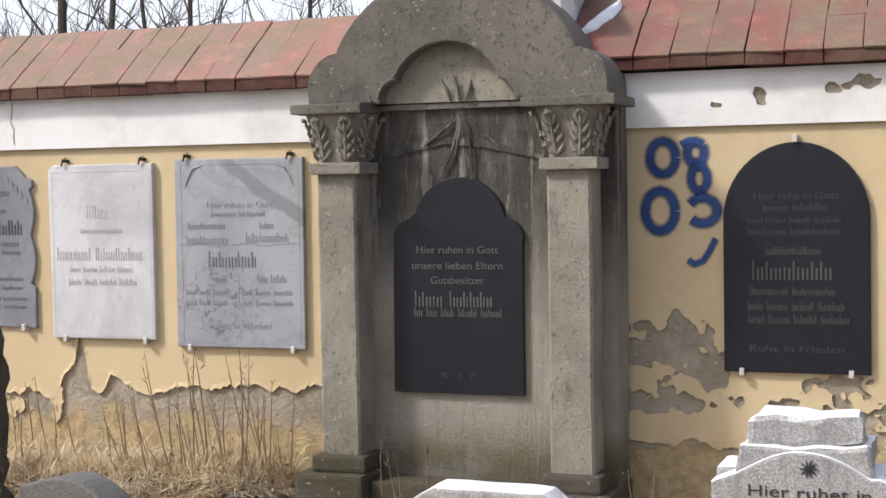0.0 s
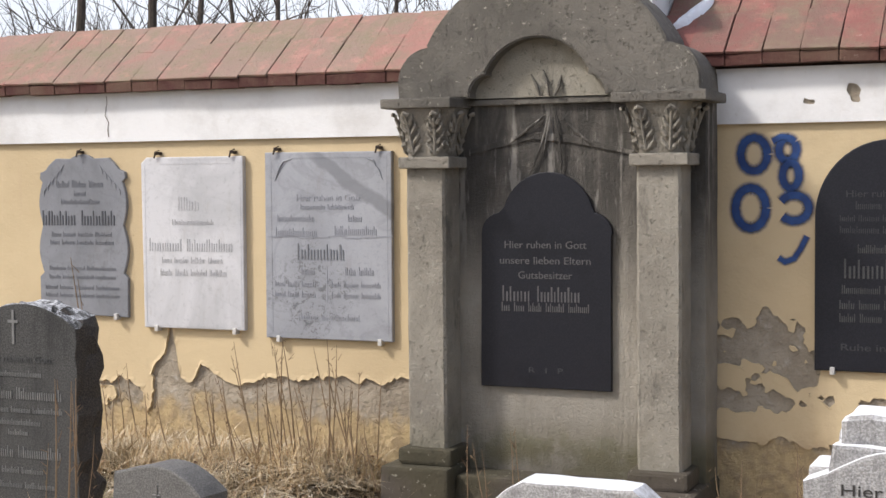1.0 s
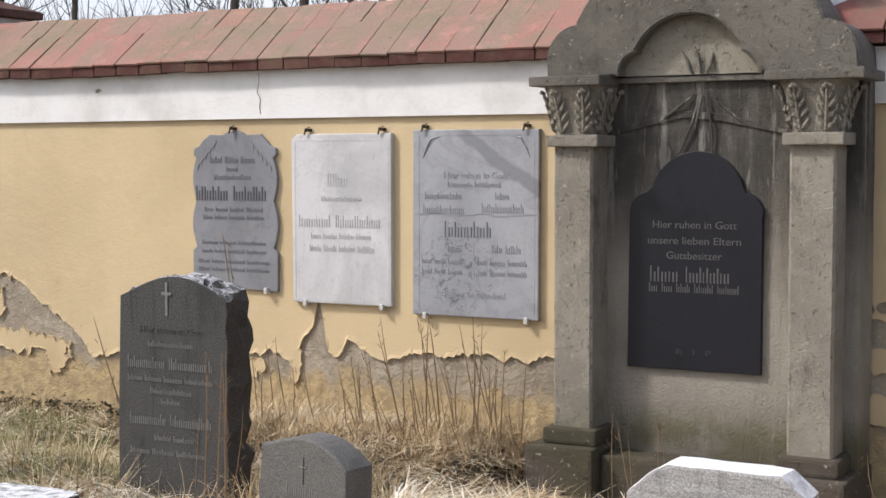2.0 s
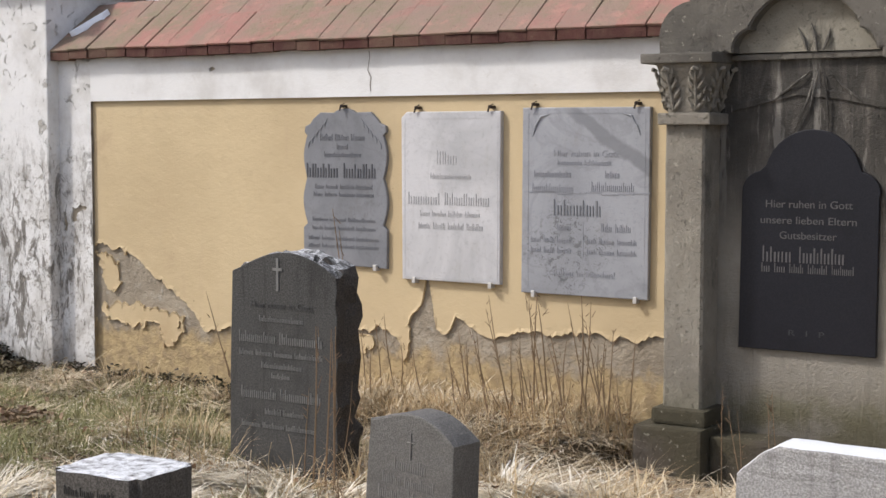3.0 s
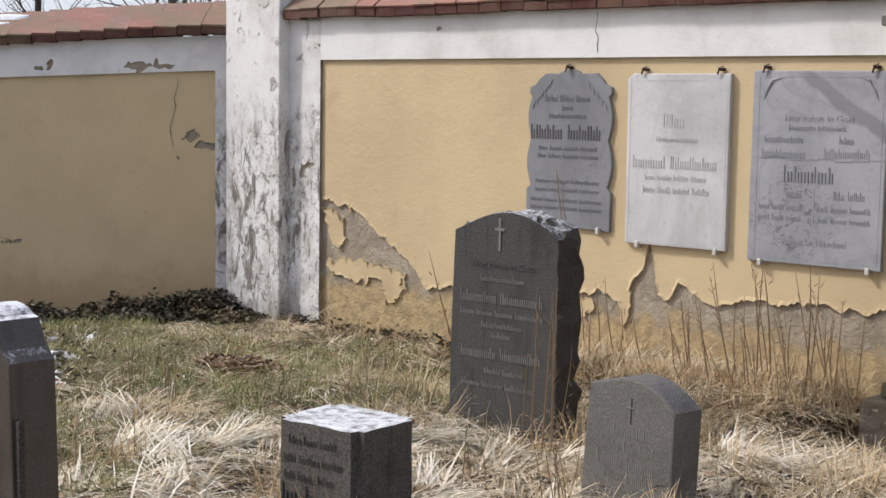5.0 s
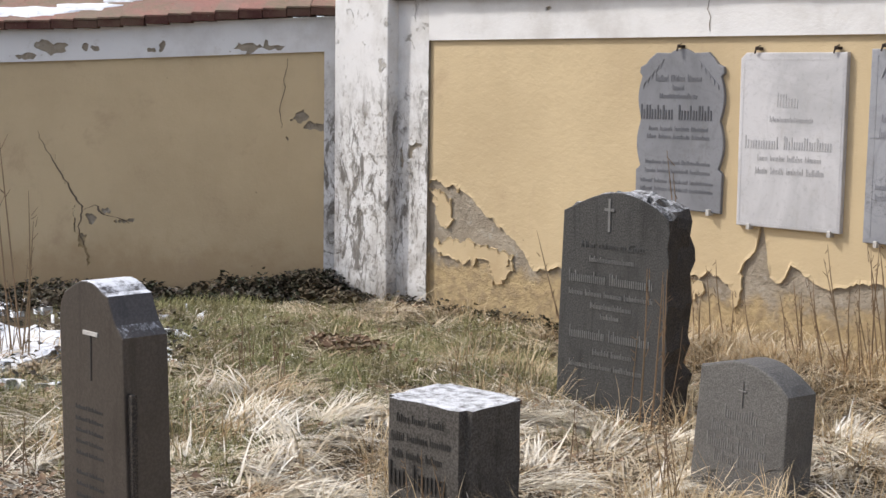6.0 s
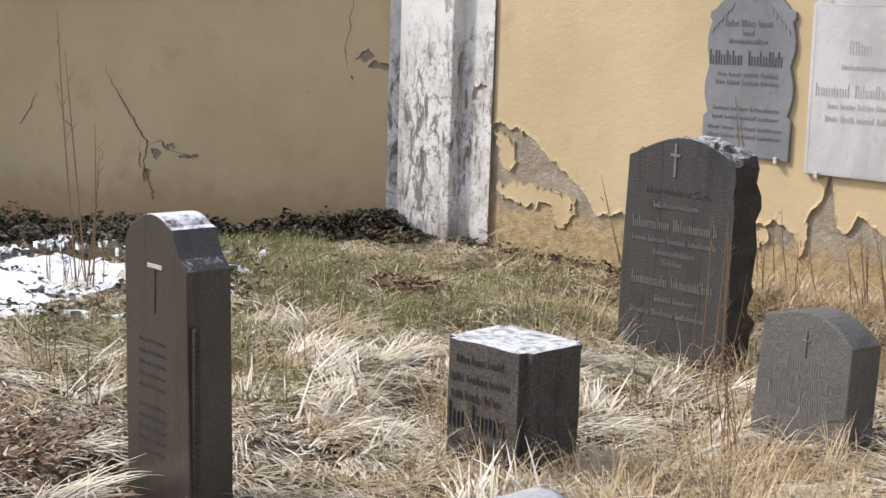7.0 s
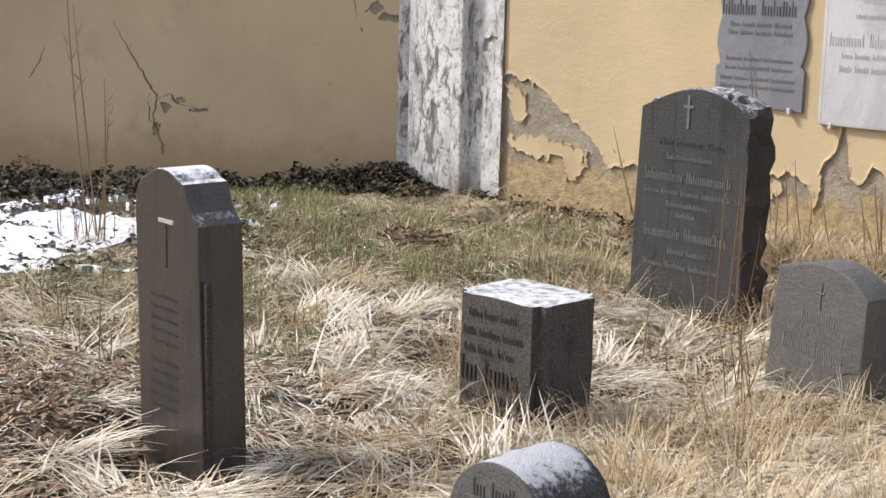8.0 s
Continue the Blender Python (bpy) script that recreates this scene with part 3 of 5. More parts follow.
wall_a = wall_body("wall_north", [(-8.0, 0.0), (7.0, 0.0), (7.0, 0.68), (-8.0, 0.68)], 2.0, "yellow plastered churchyard wall peeling near the ground")
skin("yellow_plaster", -7.25, -2.95, -0.32, 1.73, left_skin, main_place, 0.0, M["yellow"], wall_a, 0.018, 0.007)
skin("yellow_plaster", -1.68, 1.6, -0.32, 1.75, right_skin, main_place, 0.0, M["yellow"], wall_a, 0.018, 0.002)
skin("white_band", -7.25, -2.4, 1.722, 2.0, band_skin(3.0, [(-6.2, 1.9, 0.02, 0.02)]), main_place, 0.022, M["white"], wall_a)
skin("white_band", -2.4, 1.6, 1.742, 2.0, band_skin(5.0, [(-1.15, 1.84, 0.035, 0.014), (-0.94, 1.88, 0.035, 0.035), (-0.6, 1.9, 0.07, 0.022), (-0.46, 1.915, 0.08, 0.03)]),
     main_place, 0.022, M["white"], wall_a)
skin("white_border", -7.62, -7.248, -0.3, 2.0, band_skin(7.0, [(-7.42, 0.98, 0.03, 0.04), (-7.5, 0.9, 0.02, 0.1), (-7.36, 1.02, 0.05, 0.018)]),
     main_place, 0.022, M["pillar"], wall_a)
for x0, x1, z0, z1 in ((-7.25, -2.4, 1.722, 2.0), (-2.4, 1.6, 1.742, 2.0), (-7.62, -7.25, -0.3, 2.0)):
    part("border_core", one_box(x0 + 0.002, x1 - 0.002, -0.0215, 0.02, z0 + 0.001, z1 - 0.001), M["grey"], wall_a)
part("border_core", one_box(-2.95, -1.68, -0.03, 0.02, -0.1, 1.74), M["white"], wall_a)
part("yellow_plaster", one_box(1.6, 7.0, -0.012, 0.02, -0.1, 2.0), M["yellow"], wall_a)

w2_corners = []
for s, d in ((0.0, 0.0), (9.0, 0.0), (9.0, -0.68), (-0.3, -0.68)):
    p = W2 + W2_DIR * s + W2_OUT * d
    w2_corners.append((p.x, p.y))
wall_b = wall_body("wall_west", w2_corners, 1.55, "shaded yellow plastered wall, cracked, bending towards the churchyard")


def side_block(s0, s1, d0, d1, z0, z1):
    """A block on the bending wall that follows its falling line."""
    bm = bmesh.new()
    v = [bm.verts.new(side_place(s, z, d)) for s, z, d in ((s0, z0, d1), (s1, z0, d1), (s1, z1, d1), (s0, z1, d1), (s0, z0, d0), (s1, z0, d0), (s1, z1, d0), (s0, z1, d0))]
    for q in ((0, 1, 2, 3), (7, 6, 5, 4), (0, 4, 5, 1), (1, 5, 6, 2), (2, 6, 7, 3), (3, 7, 4, 0)):
        bm.faces.new([v[i] for i in q])
    return bm


part("upper_wall", side_block(0.0, 9.0, -0.68, -0.002, 1.3, 1.9), M["grey"], wall_b)
skin("yellow_plaster", 0.1, 4.2, -0.45, 1.672, side_skin, side_place, 0.0, M["yellow"], wall_b, 0.014)
part("yellow_plaster", side_block(4.2, 9.0, 0.0, 0.012, -0.1, 1.67), M["yellow"], wall_b)
skin("white_band", -0.05, 4.2, 1.66, 1.905,
     band_skin(11.0, [(0.66, 1.7, 0.1, 0.035), (0.45, 1.7, 0.07, 0.018), (0.52, 1.73, 0.02, 0.03), (1.28, 1.745, 0.035, 0.035), (1.37, 1.715, 0.05, 0.014), (1.83, 1.755, 0.035, 0.025), (1.77, 1.735, 0.02, 0.02),
                      (2.08, 1.76, 0.1, 0.045), (2.2, 1.77, 0.05, 0.03), (2.3, 1.7, 0.1, 0.022), (2.75, 1.76, 0.03, 0.05), (3.0, 1.74, 0.08, 0.03)]),
     side_place, 0.022, M["white"], wall_b)
crack(((2.22, 1.15, 0.002), (2.16, 1.0, 0.004), (2.06, 0.85, 0.008), (1.95, 0.68, 0.009), (1.9, 0.55, 0.007), (1.93, 0.42, 0.005), (1.88, 0.28, 0.003)), side_place, wall_b, PEEL + 0.002)
crack(((1.9, 0.56, 0.003), (1.8, 0.6, 0.008), (1.74, 0.53, 0.012), (1.62, 0.5, 0.008), (1.52, 0.45, 0.003)), side_place, wall_b, PEEL + 0.002)
crack(((0.36, 1.62, 0.002), (0.39, 1.45, 0.003), (0.42, 1.25, 0.003), (0.4, 1.1, 0.002)), side_place, wall_b, PEEL + 0.002)
crack(((2.75, 0.95, 0.003), (2.82, 0.82, 0.007), (2.88, 0.7, 0.004)), side_place, wall_b, PEEL + 0.002)
crack(((-5.0, 1.98, 0.002), (-5.005, 1.85, 0.003), (-4.995, 1.73, 0.003)), main_place, wall_a, 0.022 + PEEL + 0.002)
part("border_core", side_block(-0.05, 9.0, -0.01, 0.0215, 1.661, 1.9), M["grey"], wall_b)
part("white_border", side_block(-0.05, 0.1, -0.01, 0.034, -0.2, 1.66), M["pillar"], wall_b)


def pillar(name, x0, x1, y0, label):
    ob = tagged(as_object(name, roughen(box(bmesh.new(), x0, x1, y0, 0.78, -0.5, 2.46, 0.012), 0.004, 3.0), M["pillar"]), label, "pillar", kind="structure")
    bm = bmesh.new()
    box(bm, x0 - 0.07, x1 + 0.07, y0 - 0.07, 0.85, 2.46, 2.51, 0.008)
    ring = [bm.verts.new(p) for p in ((x0 - 0.07, y0 - 0.07, 2.512), (x1 + 0.07, y0 - 0.07, 2.512), (x1 + 0.07, 0.85, 2.512), (x0 - 0.07, 0.85, 2.512))]
    apex = bm.verts.new(((x0 + x1) / 2, (y0 + 0.78) / 2, 2.66))
    for i in range(4):
        bm.faces.new((ring[i], ring[(i + 1) % 4], apex))
    part("pillar_cap", bm, M["brick"], ob, "dark red tiled cap")
    return ob


pillar("pillar_west", -8.1, -7.545, -0.13, "white limewashed wall pillar streaked with black damp stains")
pillar("pillar_middle", -2.42, -1.86, -0.08, "white wall pillar standing behind the tomb")

# ---- coping of clay tiles: one of each, repeated along the eaves ----
SLOPE = math.atan2(0.335, 0.45)


def worn_block(name, w, length, thick, seed, uneven):
    """A hand-made clay block, its edges not quite straight."""
    bm = one_box(-w / 2, w / 2, 0, length, 0, thick, bevel=min(0.004, thick * 0.3))
    for v in bm.verts:
        v.co.x += uneven * 0.35 * noise.noise(Vector((v.co.x * 9, v.co.y * 6, seed * 3.1)))
        v.co.y += uneven * noise.noise(Vector((v.co.x * 14, v.co.y * 9, seed * 5.7)))
        v.co.z += uneven * 0.3 * noise.noise(Vector((v.co.x * 11, v.co.y * 7, seed * 7.3)))
    me = bpy.data.meshes.new(name)
    bm.to_mesh(me)
    bm.free()
    return me


def tile_mesh(w, length, thick, seed):
    return worn_block("tile", w, length, thick, seed, 0.012)


def brick_mesh(w, seed):
    return worn_block("brick", w, 0.24, 0.052, seed, 0.009)


def coping(name, label, n, width, frame_of, pitch=SLOPE, tile="tile"):
    """Two courses of tiles and a course of eave bricks, n wide. frame_of(i) is the pose at the eave, x along it."""
    body = new(name)
    tagged(body, label, "roof", kind="structure")
    bm = bmesh.new()
    rise = math.tan(pitch)
    sec = [(-0.2, 2.03), (0.2, 2.02 + 0.43 * rise), (0.6, 2.03)]
    ends = []
    for i in range(n + 1):
        m = frame_of(i - 0.5)
        ends.append([bm.verts.new(m @ Vector((0, y + 0.24, z - 2.0))) for y, z in sec])
    bm.faces.new(ends[0])
    bm.faces.new(ends[-1][::-1])
    for r0, r1 in zip(ends, ends[1:]):
        for k in range(3):
            bm.faces.new((r0[k], r0[(k + 1) % 3], r1[(k + 1) % 3], r1[k]))
    part("roof_bed", bm, M["brick"], body)
    rng = random.Random(len(name))
    reach = 0.45 / math.cos(pitch)
    lower = [tile_mesh(width - 0.003, reach * 0.62, 0.016, k) for k in range(5)]
    upper = [tile_mesh(width - 0.003, reach * 0.5, 0.007, k + 7) for k in range(5)]
    brick = [brick_mesh(width - 0.003, k) for k in range(5)]
    for meshes, mat in ((lower, tile), (upper, tile), (brick, "brick")):
        for me in meshes:
            me.materials.append(M[mat])
    for i in range(n):
        m = frame_of(i)
        lip = rng.uniform(-0.012, 0.006)
        for kind, meshes, y, z, tilt in (("tile", lower, lip, 0.04, pitch), ("tile", upper, 0.225, 0.047 + 0.225 * rise, pitch), ("brick", brick, lip * 0.5, -0.012, 0.0)):
            ob = new(kind, rng.choice(meshes))
            ob.parent = body
            ob.matrix_world = m @ Matrix.Translation((rng.uniform(-0.002, 0.002), y, z + rng.uniform(-0.002, 0.003))) \
                @ Matrix.Rotation(tilt + rng.uniform(-0.008, 0.008), 4, "X") @ Matrix.Rotation(rng.uniform(-0.012, 0.012), 4, "Z") @ Matrix.Rotation(rng.uniform(-0.014, 0.014), 4, "Y")
        ob = new("tile", upper[0])
        ob.parent = body
        ob.matrix_world = m @ Matrix.Translation((0, 0.88 + 0.012, 0.05)) @ Matrix.Rotation(math.pi, 4, "Z") @ Matrix.Rotation(pitch, 4, "X") @ Matrix.Scale(1.9, 4, (0, 1, 0))
    return body


def west_eave(i):
    p = W2 + W2_DIR * (0.1 + 0.172 * i) + W2_OUT * 0.10
    ang = math.atan2(-W2_DIR.y, -W2_DIR.x)
    along = 0.1 + 0.172 * i
    return Matrix.Translation((p.x, p.y, 1.945 - 0.042 * along - side_sag(along))) @ Matrix.Rotation(ang, 4, "Z")


coping("tiled_coping_middle", "weathered red clay tiles on the wall top, mossy in places", 30, 0.172, lambda i: pose(-7.46 + 0.172 * i, -0.10, 2.004 + 0.009 * noise.noise(Vector((i * 0.23, 1.0, 0)))))
coping("tiled_coping_east", "dark red clay tiles on the wall top", 30, 0.172, lambda i: pose(-1.77 + 0.172 * i, -0.10, 2.021 + 0.009 * noise.noise(Vector((i * 0.23, 4.0, 0)))), SLOPE, "tile_dark")
coping("tiled_coping_west", "brown mossy clay tiles on the bending wall", 26, 0.172, west_eave, math.atan2(0.19, 0.45))

# ---- the tomb ----


def leaf_relief(bm, base, lean, out, across, h, w):
    """A carved acanthus leaf on a flaring face: a rib with pairs of curling lobes and a rolled tip."""
    def at(u, t, proud):
        return base + across * (u + lean * t) + out * (proud + 0.05 * t ** 1.6) + Vector((0, 0, h * t))
    tube(bm, [at(0, t, 0.012 + 0.012 * t) for t in (0, 0.3, 0.6, 0.85, 1.0)], [0.007, 0.008, 0.007, 0.006, 0.004], 6)
    for k, t in enumerate((0.0, 0.24, 0.46, 0.66)):
        reach = w * (0.5, 0.52, 0.44, 0.32)[k]
        for side in (-1, 1):
            tube(bm, [at(0, t, 0.006), at(side * reach * 0.5, t + 0.1, 0.014), at(side * reach * 0.95, t + 0.22, 0.012), at(side * reach, t + 0.33, 0.002)], [0.007, 0.011, 0.009, 0.002], 6)
    tube(bm, [at(-0.018, 0.96, 0.02), at(0, 0.99, 0.03), at(0.018, 0.96, 0.02)], [0.006, 0.012, 0.006], 6)
    return bm


def frustum(cx, cy, z0, z1, a0, a1, steps=6):
    """A square bell that flares upward, with rounded corners."""
    bm = bmesh.new()
    rings = []
    for i in range(steps + 1):
        t = i / steps
        a = a0 + (a1 - a0) * t ** 1.6
        c = a * 0.62
        pts = [(-a, -c), (-c, -a), (c, -a), (a, -c), (a, c), (c, a), (-c, a), (-a, c)]
        rings.append([bm.verts.new((cx + x, cy + y, z0 + (z1 - z0) * t)) for x, y in pts])
    for r0, r1 in zip(rings, rings[1:]):
        for k in range(8):
            bm.faces.new((r0[k], r0[(k + 1) % 8], r1[(k + 1) % 8], r1[k]))
    bm.faces.new(rings[0][::-1])
    bm.faces.new(rings[-1])
    return bm


def octagon_shaft(x0, x1, y0, y1, z0, z1, c):
    bm = bmesh.new()
    n = 14
    rings = []
    for i in range(n + 1):
        z = z0 + (z1 - z0) * i / n
        rings.append([bm.verts.new((x, y, z)) for x, y in ((x0 + c, y0), (x1 - c, y0), (x1, y0 + c), (x1, y1), (x0, y1), (x0, y0 + c))])
    for r0, r1 in zip(rings, rings[1:]):
        for k in range(6):
            bm.faces.new((r0[k], r0[(k + 1) % 6], r1[(k + 1) % 6], r1[k]))
    bm.faces.new(rings[0][::-1])
    bm.faces.new(rings[-1])
    return roughen(bm, 0.003, 9.0)


def tomb():
    t = thing("wall_tomb", (-2.3, -0.3, 0), "grey sandstone wall tomb with two columns and a lobed gable", "tomb")
    t.matrix_world = Matrix.Identity(4)
    S = M["stone"]
    # slab behind the columns
    bm = box(bmesh.new(), -2.92, -1.565, -0.27, -0.025, 0.02, 1.86)
    bmesh.ops.subdivide_edges(bm, edges=bm.edges[:], cuts=12, use_grid_fill=True)
    part("back_slab", roughen(bm, 0.004, 5.0), M["slab"], t, "streaked sandstone slab with moss at its foot")
    # plinths
    part("plinth", roughen(box(bmesh.new(), -3.09, -2.735, -0.56, -0.02, -0.5, 0.125, 0.02), 0.008, 6.0), M["damp_stone"], t, "dark damp sandstone plinth")
    part("plinth", roughen(box(bmesh.new(), -2.732, -1.935, -0.47, -0.02, -0.5, 0.088, 0.02), 0.008, 6.0), M["damp_stone"], t, "dark damp sandstone plinth")
    part("plinth", roughen(box(bmesh.new(), -1.932, -1.55, -0.56, -0.02, -0.5, 0.085, 0.02), 0.008, 6.0), M["damp_stone"], t, "dark damp sandstone plinth")
    for x0, x1, zf, zc, side in ((-2.978, -2.778, 0.125, 0.205, 0), (-1.838, -1.632, 0.085, 0.17, 1)):
        part("column_foot", roughen(box(bmesh.new(), x0 - 0.037, x1 + 0.037, -0.5, -0.2, zf, zc, 0.018), 0.004, 8.0), M["damp_stone"], t)
        part("column_shaft", octagon_shaft(x0, x1, -0.455, -0.22, zc, 1.552, 0.012), M["pale_stone"], t, "pitted sandstone shaft")
        part("collar", roughen(box(bmesh.new(), x0 - 0.025, x1 + 0.04, -0.49, -0.2, 1.55, 1.605, 0.008), 0.003, 8.0), M["pale_stone"], t)
        cx = (x0 + x1) / 2
        cap = part("capital", frustum(cx, -0.35, 1.605, 1.835, 0.105, 0.155), M["pale_stone"], t, "capital carved with acanthus leaves")
        for out, across in ((Vector((0, -1, 0)), Vector((1, 0, 0))), (Vector((1, 0, 0)), Vector((0, 1, 0))), (Vector((-1, 0, 0)), Vector((0, 1, 0)))):
            for u in (-0.055, 0.055):
                base = Vector((cx, -0.35, 1.617)) + out * 0.1 + across * u
                part("carved_leaf", leaf_relief(bmesh.new(), base, u * 0.35, out, across, 0.195, 0.085), M["pale_stone"], cap)
        part("abacus", roughen(box(bmesh.new(), cx - 0.2, cx + (0.165 if side == 0 else 0.235), -0.53, -0.12, 1.835, 1.882, 0.008), 0.003, 8.0), S, t)
    # ledge under the gable
    part("ledge", roughen(box(bmesh.new(), -2.72, -1.91, -0.295, -0.1, 1.85, 1.878, 0.006), 0.003, 8.0), S, t)
    # lobed gable with a niche through its front
    outer = [(-3.045, 1.882)] + arc(-2.885, 1.965, 0.165, 178, 92, 8) + arc(-2.31, 1.835, 0.661, 152.5, 27.5, 30) + arc(-1.725, 1.945, 0.165, 86, -2, 8) + [(-1.555, 1.882)]
    inner = [(-2.672, 1.882)] + arc(-2.582, 1.895, 0.092, 172, 95, 6) + arc(-2.338, 1.87, 0.286, 152, 27, 18) + arc(-2.098, 1.885, 0.092, 82, 4, 6) + [(-2.005, 1.882)]
    bm = bmesh.new()
    front = [bm.verts.new((x, -0.385, z)) for x, z in outer + inner[::-1]]
    f = bm.faces.new(front)
    r = bmesh.ops.extrude_face_region(bm, geom=[f])
    bmesh.ops.translate(bm, vec=(0, 0.085, 0), verts=[v for v in r["geom"] if isinstance(v, bmesh.types.BMVert)])
    bmesh.ops.bevel(bm, geom=[e for e in bm.edges if all(abs(v.co.y + 0.385) < 1e-5 for v in e.verts)], offset=0.008, segments=2, affect="EDGES")
    bmesh.ops.triangulate(bm, faces=[q for q in bm.faces if len(q.verts) > 4])
    part("gable", bm, S, t, "lobed gable stone, pitted and weathered")
    part("gable_back", prism([(x, z) for x, z in outer], -0.298, -0.04), S, t)
    # thin panel whose paler colour stands for sun reaching into the niche
    part("niche_panel", prism([(x, z) for x, z in inner], -0.303, -0.296), M["niche"], t, "back of the niche, its stone coloured paler for the sunlight in it")
    # palm fronds carved on the slab and hanging from the niche, with a broad ribbon
    for x0, z0, x1, z1, bend, w in ((-2.31, 1.83, -2.42, 1.5, 0.02, 1.0), (-2.29, 1.83, -2.25, 1.5, 0.015, 1.0), (-2.3, 1.8, -2.34, 1.6, 0.0, 0.8), (-2.33, 1.8, -2.52, 1.66, 0.01, 1.3), (-2.26, 1.8, -2.08, 1.64, -0.01, 1.3)):
        pts = [(x0 + (x1 - x0) * i / 6 + bend * math.sin(math.pi * i / 6), -0.277 - 0.01 * math.sin(math.pi * i / 6), z0 + (z1 - z0) * i / 6) for i in range(7)]
        bm = tube(bmesh.new(), pts, [q * w for q in (0.002, 0.004, 0.005, 0.006, 0.005, 0.004, 0.002)], 6)
        part("carved_frond", bm, M["slab"], t)
    part("carved_ribbon", roughen(prism([(-2.72, 1.64), (-2.4, 1.72), (-2.2, 1.7), (-1.9, 1.62), (-1.9, 1.6), (-2.2, 1.665), (-2.4, 1.685), (-2.72, 1.61)], -0.279, -0.265, 0.003), 0.004, 9.0), M["slab"], t)
    for x0, z0, x1, z1 in ((-2.39, 1.99, -2.345, 1.885), (-2.33, 2.01, -2.3, 1.885), (-2.24, 1.98, -2.27, 1.885)):
        part("carved_frond", tube(bmesh.new(), [(x0, -0.304, z0), ((x0 + x1) / 2 + 0.008, -0.316, (z0 + z1) / 2), (x1, -0.31, z1)], [0.003, 0.009, 0.005], 5), S, t)
    # black plate
    plate = [(-2.66, 0.495), (-2.005, 0.495), (-2.003, 1.225)] + arc(-2.098, 1.235, 0.1, 0, 82, 6) + arc(-2.316, 1.298, 0.229, 16, 164, 16) + arc(-2.552, 1.235, 0.1, 98, 180, 6)
    p = part("name_plate", prism(plate, -0.296, -0.268, 0.004), M["black"], t, "black polished granite plate with worn gilt lettering")
    for txt, z, w, sz in (("Hier ruhen in Gott", 1.165, 0.41, 0.05), ("unsere lieben Eltern", 1.09, 0.455, 0.05), ("Gutsbesitzer", 1.02, 0.27, 0.05)):
        words(txt, -2.33, z, sz, -0.2975, M["gilt"], p, "", w)
    lines([(-2.545, -2.12, 0.91, 0.075, 2), (-2.55, -2.09, 0.862, 0.03, 5)], -0.2965, 0.002, M["gilt"], p)
    words("R   I   P", -2.33, 0.57, 0.035, -0.2975, M["faint"], p, "", 0.17)
    return t


tomb()

# ---- plaques on the wall ----


def hook(x, z, parent, upper=True):
    if upper:
        bm = box(bmesh.new(), x - 0.012, x + 0.012, -0.056, 0.0, z + 0.005, z + 0.022, 0.003)
        tube(bm, [(x + 0.012, -0.04, z + 0.03), (x - 0.002, -0.056, z + 0.02), (x - 0.012, -0.056, z - 0.014)], [0.005, 0.006, 0.005], 5)
        part("hook", bm, M["iron"], parent, "rusty iron hook")
    else:
        part("clip", box(bmesh.new(), x - 0.011, x + 0.011, -0.055, 0.0, z - 0.022, z + 0.012, 0.003), M["clip"], parent, "small pale metal clip")


def plaque(name, outline, y, material, label, hooks, clips, group="plaques on the wall"):
    th = thing(name, (0, 0, 0), label, "plaque", group)
    part("slab", prism(outline, y, -0.0125, 0.006), material, th)
    for x, z in hooks:
        hook(x, z, th)
    for x, z in clips:
        hook(x, z, th, False)
    return th


def rule_frame(x0, x1, z0, z1, y, w=0.006):
    bm = bmesh.new()
    box(bm, x0, x1, y - 0.0013, y + 0.002, z1 - w, z1)
    box(bm, x0, x1, y - 0.0013, y + 0.002, z0, z0 + w)
    box(bm, x0, x0 + w, y - 0.0013, y + 0.002, z0 + w, z1 - w)
    box(bm, x1 - w, x1, y - 0.0013, y + 0.002, z0 + w, z1 - w)
    return bm


# scalloped plaque
def scallop(x, side, down):
    """An edge of convex lobes between notches."""
    out = []
    for z0, z1, swell in ((0.985, 1.255, 0.03), (1.255, 1.5, 0.026)):
        out += [(x + side * (swell * math.sin(math.pi * i / 7) - 0.016), z0 + (z1 - z0) * i / 7) for i in range(8)]
    return out[::-1] if down else out


left = [(-5.487, 0.755), (-5.488, 0.96)] + scallop(-5.475, -1, False) + [(-5.478, 1.52), (-5.472, 1.555), (-5.435, 1.57), (-5.41, 1.6), (-5.36, 1.635)]
left += arc(-5.185, 1.52, 0.137, 125, 55, 8) + [(-5.0, 1.635), (-4.96, 1.6), (-4.935, 1.57), (-4.895, 1.555), (-4.89, 1.52)] + scallop(-4.895, 1, True) + [(-4.884, 0.96), (-4.887, 0.738)]
pf = plaque("scalloped_plaque", left[::-1], -0.034, M["mid_marble"], "blue-grey marble plaque with a scalloped outline and incised writing", [(-5.19, 1.655)], [(-4.96, 0.748)])
lines([(-5.36, -5.02, 1.47, 0.028, 3), (-5.24, -5.14, 1.42, 0.024, 1), (-5.33, -5.05, 1.375, 0.022, 1)], -0.0345, 0.002, M["incised"], pf)
lines([(-5.46, -4.92, 1.255, 0.085, 2)], -0.0345, 0.003, M["incised_dark"], pf)
lines([(-5.4, -4.97, 1.19, 0.02, 4), (-5.41, -4.96, 1.145, 0.02, 4), (-5.42, -4.95, 1.0, 0.018, 3), (-5.42, -4.95, 0.95, 0.018, 4), (-5.45, -4.93, 0.89, 0.018, 4), (-5.45, -4.93, 0.845, 0.018, 4)], -0.0345, 0.002, M["incised"], pf)
